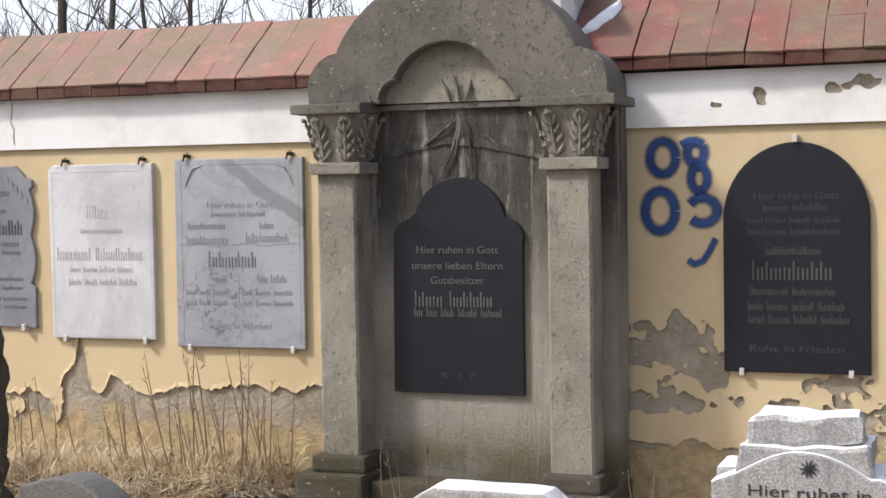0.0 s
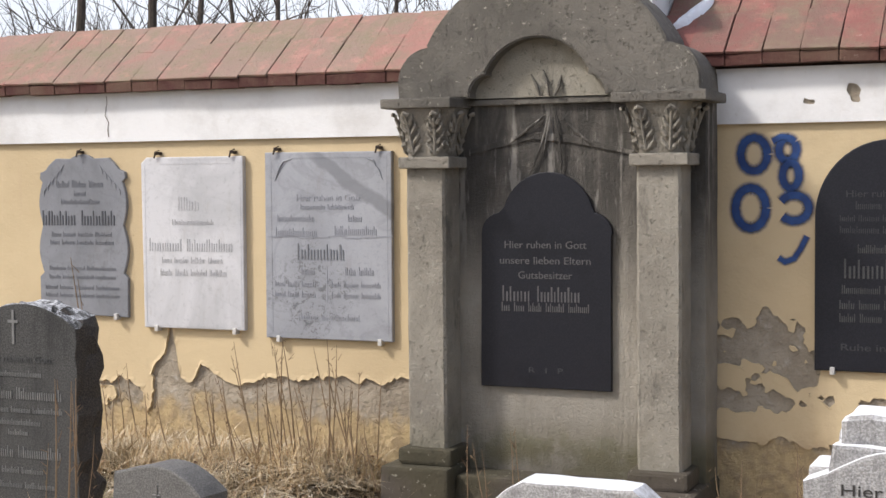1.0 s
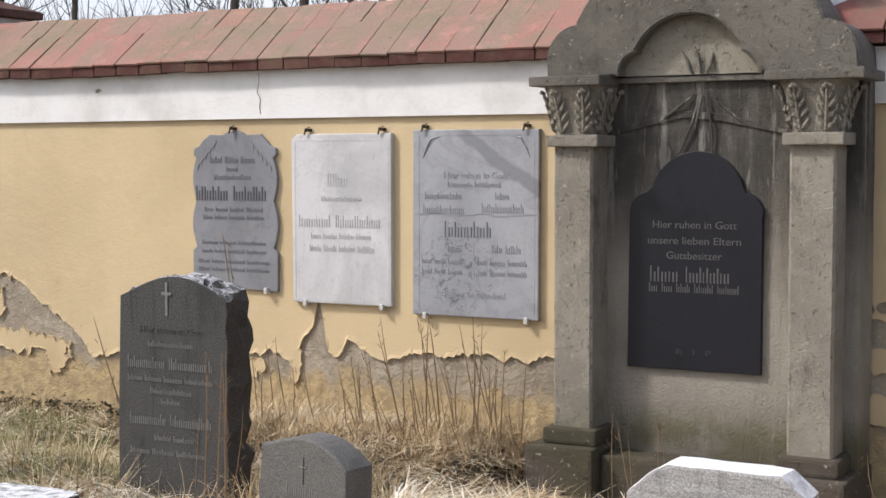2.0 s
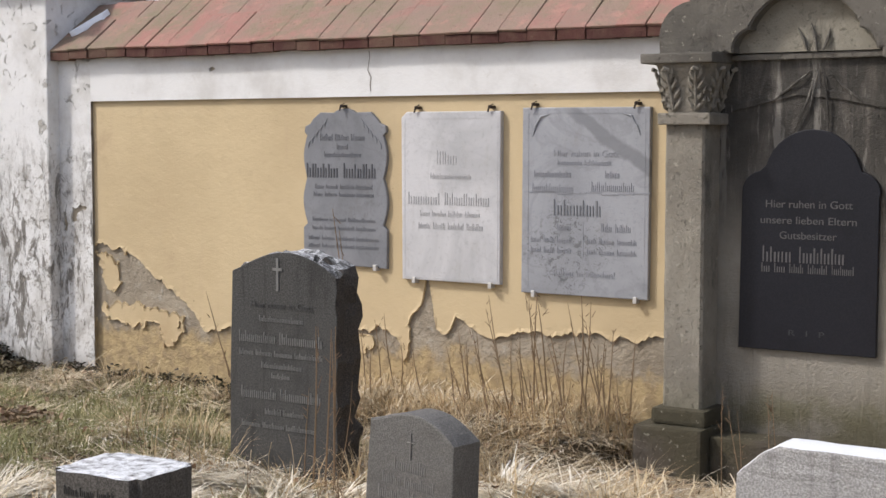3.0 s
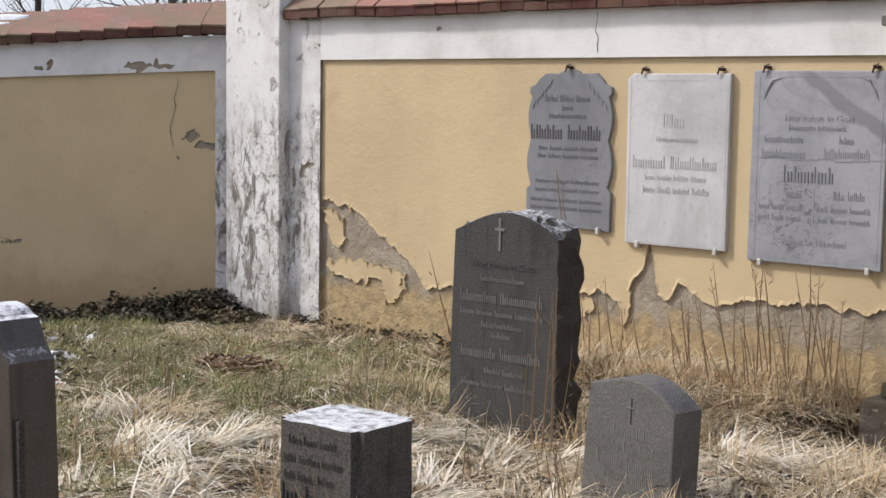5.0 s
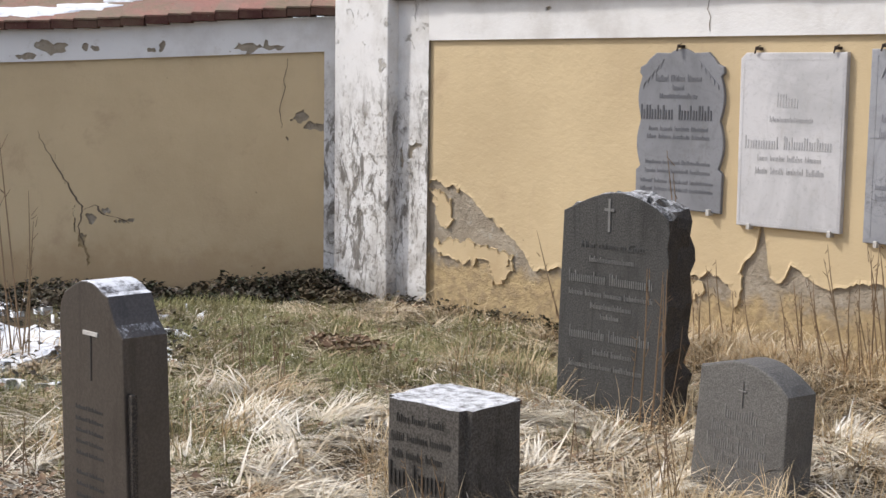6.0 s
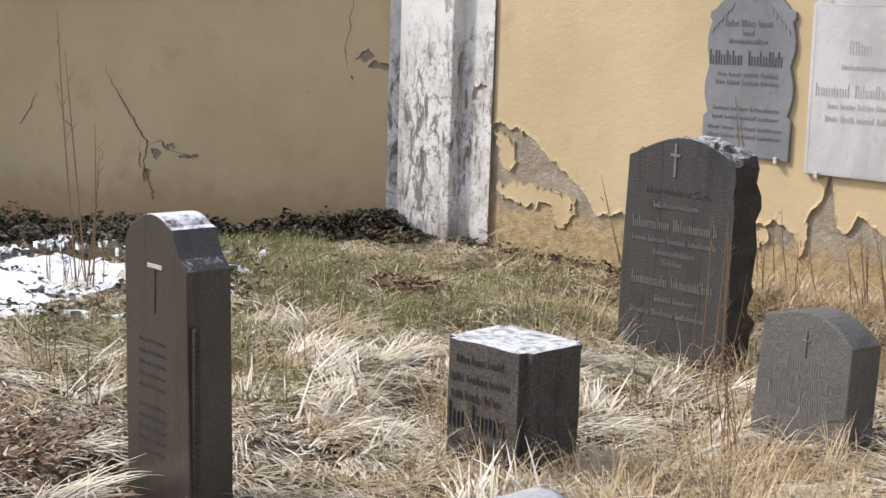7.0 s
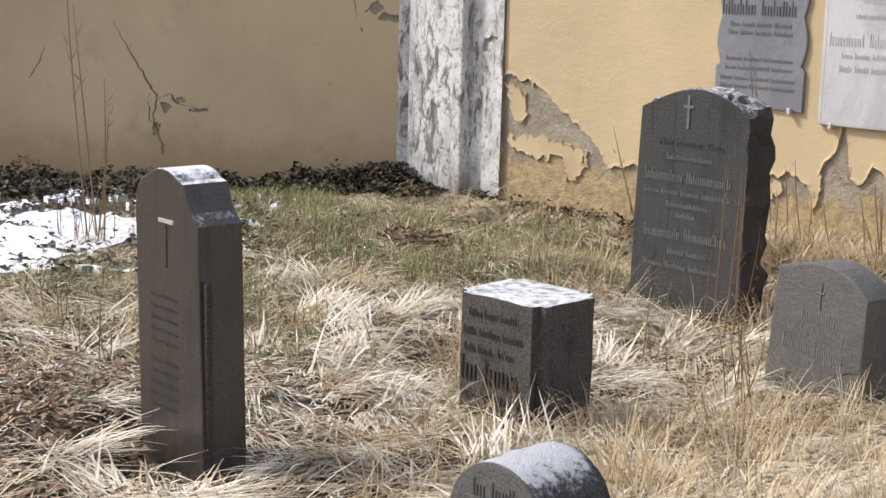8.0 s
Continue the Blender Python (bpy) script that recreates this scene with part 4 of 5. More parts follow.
for side in (-1, 1):
    bm = bmesh.new()
    for i in range(5):
        x, z = -5.185 + side * (0.12 + 0.03 * i), 1.6 - 0.03 * i
        tube(bm, [(x, -0.034, z), (x + side * 0.02, -0.036, z - 0.03), (x + side * 0.022, -0.034, z - 0.06)], [0.001, 0.004, 0.001], 5)
    part("carved_sprig", bm, M["mid_marble"], pf)

# pale plaque
pw = plaque("pale_plaque", [(-4.772, 0.69), (-4.13, 0.69), (-4.128, 1.632), (-4.742, 1.632), (-4.778, 1.6)], -0.044, M["pale_marble"],
            "pale weathered marble plaque hung on iron hooks", [(-4.67, 1.64), (-4.19, 1.64)], [(-4.69, 0.693), (-4.19, 0.69)])
part("moulding", rule_frame(-4.757, -4.144, 0.705, 1.597, -0.044, 0.005), M["pale_marble"], pw)
lines([(-4.54, -4.37, 1.34, 0.075, 1), (-4.58, -4.3, 1.26, 0.022, 1)], -0.0445, 0.0015, M["faint_pale"], pw)
lines([(-4.73, -4.165, 1.115, 0.07, 2)], -0.0445, 0.002, M["faint_pale"], pw)
lines([(-4.65, -4.24, 1.05, 0.024, 4), (-4.66, -4.22, 0.98, 0.026, 4)], -0.0445, 0.0015, M["faint_pale"], pw)

# grey veined plaque, cracked across
pg = plaque("grey_plaque", [(-3.998, 0.658), (-3.252, 0.658), (-3.248, 1.645), (-3.992, 1.648)], -0.042, M["grey_marble"],
            "grey veined marble plaque, cracked across, hung on iron hooks", [(-3.92, 1.65), (-3.32, 1.65)], [(-3.92, 0.66), (-3.32, 0.66)])
part("moulding", rule_frame(-3.962, -3.272, 0.682, 1.622, -0.042, 0.008), M["grey_marble"], pg)
bm = bmesh.new()
for i in range(8):
    x = -3.982 + 0.0925 * i
    box(bm, x, x + 0.0935, -0.0445, -0.04, 1.197 + 0.006 * math.sin(i * 2.1), 1.203 + 0.006 * math.sin(i * 2.1))
part("crack", bm, M["incised_grey"], pg, "dark crack across the slab")
words("Hier ruhen in Gott", -3.615, 1.39, 0.05, -0.0435, M["incised_grey"], pg, "", 0.38)
lines([(-3.78, -3.45, 1.345, 0.02, 2), (-3.92, -3.68, 1.28, 0.026, 1), (-3.5, -3.4, 1.28, 0.026, 1), (-3.93, -3.66, 1.2, 0.05, 1), (-3.58, -3.31, 1.21, 0.05, 1)], -0.0425, 0.002, M["incised_grey"], pg)
lines([(-3.8, -3.48, 1.08, 0.085, 1)], -0.0425, 0.003, M["incised"], pg)
lines([(-3.78, -3.68, 1.0, 0.026, 1), (-3.52, -3.33, 1.0, 0.03, 2), (-3.94, -3.68, 0.935, 0.022, 3), (-3.6, -3.3, 0.935, 0.022, 3), (-3.94, -3.68, 0.88, 0.022, 3), (-3.6, -3.3, 0.88, 0.022, 3)], -0.0425, 0.002, M["incised_grey"], pg)
part("inscription", box(bmesh.new(), -3.632, -3.624, -0.0435, -0.04, 0.86, 1.04), M["incised_grey"], pg)
words("Ruhet in Frieden!", -3.62, 0.76, 0.05, -0.0435, M["incised_grey"], pg, "", 0.36)
for cx in (-3.93, -3.3):
    bm = bmesh.new()
    s = 1 if cx < -3.6 else -1
    tube(bm, [(cx, -0.042, 1.5), (cx + s * 0.02, -0.044, 1.55), (cx + s * 0.05, -0.044, 1.6), (cx + s * 0.1, -0.042, 1.612)], [0.003, 0.006, 0.006, 0.003], 5)
    part("carved_sprig", bm, M["grey_marble"], pg)

# black arched plaque
ck_out = [(-1.113, 0.604), (-0.455, 0.602), (-0.456, 1.31)] + [(-0.784 + 0.328 * math.cos(a), 1.31 + 0.35 * math.sin(a)) for a in np.linspace(0.08, math.pi - 0.08, 22)] + [(-1.112, 1.31)]
ck = plaque("black_plaque", ck_out, -0.038, M["black"], "black granite plaque with an arched top and faded lettering", [], [(-1.03, 0.61), (-0.54, 0.61), (-0.783, 1.68)])
words("Hier ruht in Gott", -0.784, 1.4, 0.045, -0.0395, M["faint"], ck, "", 0.38)
lines([(-0.93, -0.63, 1.345, 0.025, 2), (-1.0, -0.57, 1.29, 0.02, 4), (-1.0, -0.57, 1.235, 0.024, 2)], -0.0385, 0.002, M["faint"], ck)
lines([(-0.92, -0.65, 1.145, 0.04, 1), (-0.98, -0.58, 1.03, 0.09, 1), (-0.99, -0.59, 0.96, 0.04, 2)], -0.0385, 0.002, M["dull"], ck)
lines([(-1.0, -0.55, 0.89, 0.028, 4), (-1.0, -0.53, 0.83, 0.028, 4)], -0.0385, 0.002, M["dull"], ck)
words("Ruhe in Frieden", -0.784, 0.7, 0.045, -0.0395, M["faint"], ck, "", 0.42)


# ---- sprayed figures on the wall ----
def spray(points, width, coat):
    """A flat painted stroke, 1 mm proud of the plaster, with a ragged edge."""
    vs, fs = [], []
    rng = random.Random(int(points[0][0] * 1000))
    dense = []
    for a, b in zip(points, points[1:]):
        for i in range(5):
            dense.append((a[0] + (b[0] - a[0]) * i / 5, a[1] + (b[1] - a[1]) * i / 5))
    dense.append(points[-1])
    for i, (x, z) in enumerate(dense):
        a, b = dense[max(i - 1, 0)], dense[min(i + 1, len(dense) - 1)]
        d = Vector((b[0] - a[0], b[1] - a[1])).normalized()
        w = width * rng.uniform(0.97, 1.03)
        y = -PEEL - 0.0015 - 0.0004 * coat
        vs += [(x - d.y * w * k, y, z + d.x * w * k) for k in (1.75, 0.5, -0.5, -1.75)]
        for k in range(3):
            if i:
                fs.append((4 * i - 4 + k, 4 * i - 3 + k, 4 * i + 1 + k, 4 * i + k))
    return vs, fs


sg = thing("graffiti", (0, 0, 0), "blue sprayed numerals on the yellow wall", "graffiti")
ring = lambda cx, cz, rx, rz, a0=0, a1=360, n=16: [(cx + rx * math.cos(radians(a0 + (a1 - a0) * i / n)), cz + rz * math.sin(radians(a0 + (a1 - a0) * i / n))) for i in range(n + 1)]
for coat, (pts, w) in enumerate(((ring(-1.395, 1.6, 0.062, 0.078), 0.02), (ring(-1.41, 1.35, 0.072, 0.095), 0.021), (ring(-1.24, 1.62, 0.04, 0.052, 40, 400), 0.02),
               (ring(-1.225, 1.5, 0.038, 0.058, 100, 460), 0.019), ([(-1.31, 1.66), (-1.27, 1.68), (-1.235, 1.675)], 0.014),
               (ring(-1.21, 1.35, 0.068, 0.06, 150, -140, 14), 0.02), ([(-1.28, 1.12), (-1.25, 1.1), (-1.21, 1.115), (-1.18, 1.16), (-1.15, 1.22)], 0.013))):
    v, f = spray(pts, w * 1.12, coat)
    ob = raw(v, f, "sprayed_stroke", M["blue"], sg)
    ob.data.attributes.new("cover", "FLOAT", "POINT").data.foreach_set("value", [0.0, 1.0, 1.0, 0.0] * (len(v) // 4))

# ---- gravestones ----


def slab_stone(outline, y0, y1, rough_side, bevel=0.006):
    """A standing slab; front smooth, sides split and uneven."""
    bm = prism(outline, y0, y1, bevel)
    bmesh.ops.subdivide_edges(bm, edges=[e for e in bm.edges if abs(e.verts[0].co.y - e.verts[1].co.y) > 0.04], cuts=5)
    for v in bm.verts:
        depth = (v.co.y - y0) / (y1 - y0)
        if 0.08 < depth:
            v.co += Vector(noise.noise_vector(v.co * 14)) * rough_side
    return bm


def cross_relief(cx, cz, y, w, h, t=0.012):
    bm = box(bmesh.new(), cx - t / 2, cx + t / 2, y - 0.004, y + 0.002, cz, cz + h)
    return box(bm, cx - w / 2, cx + w / 2, y - 0.0045, y + 0.002, cz + h * 0.62, cz + h * 0.62 + t)


# tall dark gravestone
j = thing("tall_gravestone", (-4.3, -1.7, 0), "tall dark granite gravestone with rough split sides and lichen on top", "gravestone", "gravestones", rz=0)
jo = [(-0.318, -0.2), (0.312, -0.2)] + [(0.313 + 0.006 * math.sin(k * 2.3), -0.1 + 0.065 * k) for k in range(15)] + [(0.31, 0.865)] + [(0.31 - 0.6 * i / 14, 0.87 + 0.1 * math.sin(math.pi * (i / 14) ** 0.92)) for i in range(1, 14)] + [(-0.293, 0.872), (-0.31, 0.4)]
js = part("slab", slab_stone(jo, 0.0, 0.18, 0.03), [M["frost_dark"], M["rough_dark"]], j)
for p in js.data.polygons:
    if abs(p.normal.x) > 0.6:
        p.material_index = 1
part("cross", cross_relief(-0.02, 0.79, -0.001, 0.055, 0.15), M["light_letter"], j)
words("Hier ruhen in Gott", 0.0, 0.71, 0.045, -0.0025, M["dull"], j, "", 0.36)
lines([(-0.13, 0.14, 0.645, 0.02, 1), (-0.25, 0.26, 0.545, 0.055, 2), (-0.25, 0.25, 0.485, 0.02, 4), (-0.12, 0.13, 0.43, 0.02, 1), (-0.06, 0.06, 0.385, 0.018, 1),
       (-0.24, 0.25, 0.285, 0.055, 2), (-0.1, 0.14, 0.215, 0.02, 2), (-0.24, 0.2, 0.15, 0.02, 3)], -0.0015, 0.002, M["light_letter"], j)

# small grey gravestone
s = thing("small_gravestone", (-3.09, -2.45, 0), "small grey granite gravestone with a curved top, leaning slightly", "gravestone", "gravestones", rz=-9, ry=2.5)
so = [(-0.245, -0.2), (0.215, -0.2), (0.21, 0.385)] + [(0.21 - 0.42 * i / 12, 0.385 + 0.07 * math.sin(math.pi * (i / 12) ** 0.85) + 0.03 * i / 12) for i in range(1, 12)] + [(-0.215, 0.42)]
ss = part("slab", slab_stone(so, 0.0, 0.14, 0.004, 0.008), M["grey_granite"], s)
lines([(-0.08, 0.1, 0.25, 0.05, 1), (-0.14, 0.14, 0.19, 0.03, 2), (-0.16, 0.15, 0.13, 0.05, 2), (-0.12, 0.12, 0.08, 0.03, 2)], -0.001, 0.0015, M["worn_grey"], s)
part("cross", cross_relief(0.0, 0.3, -0.001, 0.035, 0.1, 0.003), M["worn_grey"], s)

# low block
b = thing("low_block_gravestone", (-3.635, -3.51, 0), "low dark stone block with snow on its flat top", "gravestone", "gravestones", rz=3)
bm = box(bmesh.new(), -0.19, 0.195, 0.0, 0.31, -0.15, 0.376)
bmesh.ops.bevel(bm, geom=[e for e in bm.edges if abs(e.verts[0].co.z - e.verts[1].co.z) > 0.3], offset=0.03, segments=2, affect="EDGES")
bmesh.ops.subdivide_edges(bm, edges=bm.edges[:], cuts=6, use_grid_fill=True)
part("block", roughen(roughen(bm, 0.005, 7.0), 0.004, 24.0), M["block"], b)
lines([(-0.12, 0.11, 0.3, 0.02, 3), (-0.145, 0.145, 0.235, 0.02, 3), (-0.14, 0.11, 0.175, 0.02, 3)], -0.002, 0.002, M["worn"], b)
lines([(-0.15, 0.15, 0.075, 0.085, 2)], -0.003, 0.003, M["cut"], b)
lines([(-0.14, 0.14, 0.015, 0.02, 3), (-0.1, 0.1, -0.04, 0.02, 2)], -0.003, 0.002, M["worn"], b)

# dark pillar-like gravestone
d = thing("dark_gravestone", (-3.88, -4.62, 0), "dark brown polished granite gravestone with stepped rounded shoulders", "gravestone", "gravestones")
do = [(-0.155, -0.2), (0.18, -0.2), (0.152, 0.712), (0.118, 0.745), (0.105, 0.765), (0.078, 0.825)] + arc(-0.03, 0.72, 0.14, 40, 140, 8)[1:-1] + [(-0.148, 0.815), (-0.17, 0.78), (-0.178, 0.735)]
bm = prism([(x * 1.06, z) for x, z in do], 0.0, 0.15, 0.004)
part("slab", bm, M["brown_topped"], d)
# raised dark strip in place of the shaded groove down the side
part("side_panel", one_box(0.1, 0.19, 0.01, 0.03, -0.2, 0.55, bevel=0.004), M["rough_dark"], d)
part("cross_bar", one_box(-0.05, 0.03, -0.004, 0.001, 0.7, 0.712), M["clip"], d, "small pale metal bar")
part("cross_groove", one_box(-0.0125, -0.0075, -0.002, 0.001, 0.565, 0.699), M["ink"], d)
lines([(-0.1, 0.06, 0.47 - 0.035 * i, 0.009, 2) for i in range(5)] + [(-0.1, 0.06, 0.27 - 0.035 * i, 0.009, 2) for i in range(5)], -0.001, 0.001, M["dull"], d)

# round-topped kerb stone close by
r_ = thing("round_gravestone", (-2.48, -4.6, 0), "low round-topped granite gravestone sprinkled with snow", "gravestone", "gravestones", rz=4)
ro = [(-0.15, -0.2), (0.15, -0.2), (0.15, 0.19)] + arc(0.0, 0.19, 0.15, 8, 172, 18) + [(-0.15, 0.19)]
bm = prism(ro, 0.0, 0.24, 0.008)
bmesh.ops.subdivide_edges(bm, edges=[e for e in bm.edges if abs(e.verts[0].co.y - e.verts[1].co.y) > 0.05], cuts=6)
rs = part("slab", roughen(bm, 0.007, 26.0, lambda c: c.y > 0.02), M["speckled"], r_)
for p in rs.data.polygons:
    p.use_smooth = abs(p.normal.y) < 0.5
part("face", prism([(x * 0.985, z) for x, z in ro], -0.006, 0.0005, 0.002), M["grey_granite"], r_)
lines([(-0.07, 0.08, 0.25, 0.03, 2), (-0.1, 0.1, 0.19, 0.03, 2)], -0.0065, 0.001, M["faint"], r_)

# white weathered slab with cut corners
w_ = thing("white_gravestone", (-1.54, -2.4, 0), "weathered white marble gravestone with cut corners and snow along its top", "gravestone", "gravestones")
wo = [(-0.3, -0.2), (0.32, -0.2), (0.315, 0.43), (0.235, 0.5), (-0.145, 0.505), (-0.22, 0.46), (-0.29, 0.39)]
bm = prism(wo, 0.0, 0.14, 0.012)
bmesh.ops.triangulate(bm, faces=[f for f in bm.faces if len(f.verts) > 4])
bmesh.ops.subdivide_edges(bm, edges=bm.edges[:], cuts=4, use_grid_fill=True)
part("slab", roughen(bm, 0.006, 16.0), M["white_marble"], w_)
lines([(-0.05, 0.22, 0.3, 0.045, 2), (-0.18, 0.22, 0.2, 0.045, 3)], -0.003, 0.003, M["ink"], w_)

# white stone with an arched label and a heavy cap
e_ = thing("white_capped_gravestone", (-0.5, -2.4, 0), "weathered white gravestone with an arched face and a heavy snow-bright cap", "gravestone", "gravestones")
eo = [(-0.275, -0.2), (0.3, -0.2), (0.3, 0.57), (0.225, 0.6)] + [(0.2 - 0.4 * i / 14, 0.6 + 0.075 * math.sin(math.pi * i / 14)) for i in range(15)] + [(-0.275, 0.57)]
part("face_slab", roughen(prism(eo, 0.0, 0.1, 0.008), 0.003, 10), M["white_marble"], e_)
part("body", roughen(box(bmesh.new(), -0.275, 0.3, 0.1, 0.3, -0.2, 0.6, 0.015), 0.005, 9), M["white_marble"], e_)
bm = box(bmesh.new(), -0.19, 0.2, 0.02, 0.28, 0.6, 0.69, 0.012)
box(bm, -0.165, 0.175, 0.04, 0.26, 0.685, 0.775, 0.02)
bmesh.ops.subdivide_edges(bm, edges=[q for q in bm.edges if q.calc_length() > 0.1], cuts=4, use_grid_fill=True)
for v in bm.verts:
    if v.co.z > 0.7:
        v.co.x *= 1.0 - 1.3 * (v.co.z - 0.7)
part("cap", roughen(roughen(bm, 0.022, 9.0), 0.008, 30.0), M["white_marble"], e_, "thick rounded white cap")
words("Hier ruhet in", 0.02, 0.535, 0.05, -0.0025, M["cut"], e_, "", 0.36)
bm = bmesh.new()
for k in range(5):
    a = math.pi * k / 5
    c, q = math.cos(a) * 0.028, math.sin(a) * 0.028
    tube(bm, [(0.02 - c, -0.003, 0.625 - q), (0.02, -0.005, 0.625), (0.02 + c, -0.003, 0.625 + q)], [0.001, 0.005, 0.001], 4)
part("star", bm, M["ink"], e_)

# ---- snow left on the coping and on the ground ----


def snow_sheet(name, x0, x1, y0, y1, keep, thick, lift, label):
    v, f = field_sheet(x0, x1, y0, y1, 0.03, keep, 1.0, lambda x, y, d: (x, y, ground_height(x, y) + lift + (thick * (0.7 + 0.5 * fbm(x, y, 6.0, 2.0)) if d else -0.03)))
    ob = raw(v, f, name, M["snow"])
    ob.data.polygons.foreach_set("use_smooth", [True] * len(f))
    return tagged(ob, label, "snow", kind="stuff")


def ground_snow(x, y):
    v = 0.45 - math.hypot((x + 7.35) / 0.95, (y + 3.35) / 0.85) * 0.42 + 0.35 * fbm(x, y, 2.2, 6.0)
    v = max(v, 0.1 - math.hypot((x + 7.95) / 0.5, (y + 2.1) / 0.35) * 0.3 + 0.3 * fbm(x, y, 3.5, 8.0))
    v = max(v, 0.0 - math.hypot((x + 9.1) / 1.0, (y + 2.0) / 0.7) * 0.2 + 0.5 * fbm(x, y, 4.5, 3.0))
    return v - 0.02 - 0.3 * max(0.0, fbm(x, y, 7.0, 1.0))


snow_sheet("snow_patch", -10.0, -6.2, -4.6, -0.9, ground_snow, 0.03, 0.015, "old snow thinning out over dead leaves")


def roof_snow(name, at, length, width):
    bm = bmesh.new()
    n = 14
    top = []
    for i in range(n + 1):
        t = i / n
        w = width * (math.sin(math.pi * min(1.0, t * 1.02)) ** 0.6) * (0.75 + 0.4 * noise.noise(Vector((t * 5, at[0], 0)))) + 0.004
        top.append([bm.verts.new((length * (t - 0.5), q * w, 0.028 * (1 - q * q) + (0 if abs(q) < 1 else -0.01))) for q in (-1, -0.5, 0, 0.5, 1)])
    for a, b in zip(top, top[1:]):
        for k in range(4):
            bm.faces.new((a[k], a[k + 1], b[k + 1], b[k]))
    ob = as_object(name, bm, M["snow"], smooth=True)
    return tagged(ob, "strip of old snow lying on the roof tiles by the pillar", "snow")


for at in ((-1.72, 0.16, 2.285), (-7.4, 0.12, 2.24)):
    ob = roof_snow("snow_strip", at, 0.3, 0.045)
    ob.matrix_world = Matrix.Translation(at) @ Matrix.Rotation(SLOPE, 4, "X") @ Matrix.Rotation(radians(62), 4, "Z")

for k, (i, up_, length, width) in enumerate(((10.2, 0.2, 0.5, 0.11), (12.6, 0.14, 0.75, 0.16), (15.5, 0.16, 0.9, 0.15), (9.0, 0.32, 0.3, 0.07))):
    ob = roof_snow("snow_strip", (k, 0, 0), length, width)
    rise = 0.19 / 0.45
    ob.matrix_world = west_eave(i) @ Matrix.Translation((0, up_, 0.056 + up_ * rise)) @ Matrix.Rotation(math.atan(rise), 4, "X")
    tagged(ob, "old snow melting on the mossy tiles of the bending wall", "snow")

# ---- grass, straw, leaves ----


def blade_field(name, root, length, heading, rise, droop, width, material, label, category="grass"):
    """Many curved blades in one mesh. All arguments are arrays, one value for each blade."""
    n = len(length)
    d = np.stack([np.cos(heading), np.sin(heading), np.zeros(n)], 1)
    side = np.stack([-np.sin(heading), np.cos(heading), np.zeros(n)], 1) * (width / 2)[:, None]
    p = root.copy()
    ang = rise.copy()
    rows = []
    for k in range(4):
        w = (1.0, 0.9, 0.6, 0.0)[k]
        rows.append((p - side * w, p + side * w) if k < 3 else (p,))
        step = length / 3
        p = p + (d * np.cos(ang)[:, None] + np.array([0, 0, 1.0]) * np.sin(ang)[:, None]) * step[:, None]
        ang = ang - droop
        floor = root[:, 2] + 0.004
        p[:, 2] = np.maximum(p[:, 2], floor)
    co = np.stack([rows[0][0], rows[0][1], rows[1][0], rows[1][1], rows[2][0], rows[2][1], rows[3][0]], 1).reshape(-1, 3)
    base = (np.arange(n) * 7)[:, None]
    loops = (base + np.array([0, 1, 3, 2, 2, 3, 5, 4, 4, 5, 6])).ravel()
    me = bpy.data.meshes.new(name)
    me.vertices.add(len(co))
    me.vertices.foreach_set("co", co.ravel().astype(np.float32))
    me.loops.add(len(loops))
    me.loops.foreach_set("vertex_index", loops.astype(np.int32))
    me.polygons.add(n * 3)
    me.polygons.foreach_set("loop_start", (np.arange(n)[:, None] * 11 + np.array([0, 4, 8])).ravel().astype(np.int32))
    me.update(calc_edges=True)
    me.materials.append(material)
    ob = new(name, me)
    return tagged(ob, label, category, kind="stuff")


STONES = ((-4.3, -1.61, 0.34, 0.11), (-3.09, -2.38, 0.26, 0.1), (-3.63, -3.37, 0.2, 0.15), (-3.87, -4.55, 0.19, 0.09), (-2.48, -4.48, 0.16, 0.13), (-1.54, -2.33, 0.32, 0.08),
          (-0.49, -2.25, 0.31, 0.16), (-2.3, -0.28, 0.8, 0.3), (-7.82, 0.1, 0.3, 0.25))
rg = np.random.RandomState(11)


def scatter(n, x0, x1, y0, y1, want, seed):
    """Places thinned by want(x, y) in 0..1, clear of the stones and walls."""
    r = np.random.RandomState(seed)
    out = []
    while len(out) < n:
        x, y = r.uniform(x0, x1), r.uniform(y0, y1)
        if r.uniform() > want(x, y):
            continue
        if any(abs(x - cx) < hx and abs(y - cy) < hy for cx, cy, hx, hy in STONES):
            continue
        if (Vector((x, y, 0)) - W2).dot(W2_OUT) < 0.03 and x < -7.6:
            continue
        out.append((x, y, ground_height(x, y)))
    return np.array(out)


def greenness(x, y):
    """1 where short green grass grows, 0 in the straw."""
    g = 1.0 - max(0.0, math.hypot((x + 6.3) / 2.1, (y + 1.6) / 1.25) - 0.6) * 2.0
    g2 = 0.7 - max(0.0, math.hypot((x + 5.7) / 1.3, (y + 3.5) / 0.7) - 0.7) * 2.0
    return min(1.0, max(0.0, max(g, g2) + 0.7 * fbm(x, y, 1.9, 2.0)))


def west_bed(x, y):
    """Distance from the bending wall."""
    return (Vector((x, y, 0)) - W2).dot(W2_OUT)


def in_bed(x, y):
    """Whether a place lies in the bed of ivy and leaves along the bending wall."""
    along = (Vector((x, y, 0)) - W2).dot(W2_DIR)
    return x < -7.2 and 0.02 < west_bed(x, y) < 0.7 + 0.5 * max(0.0, along) + 0.35 * fbm(x, y, 1.6, 3.0)


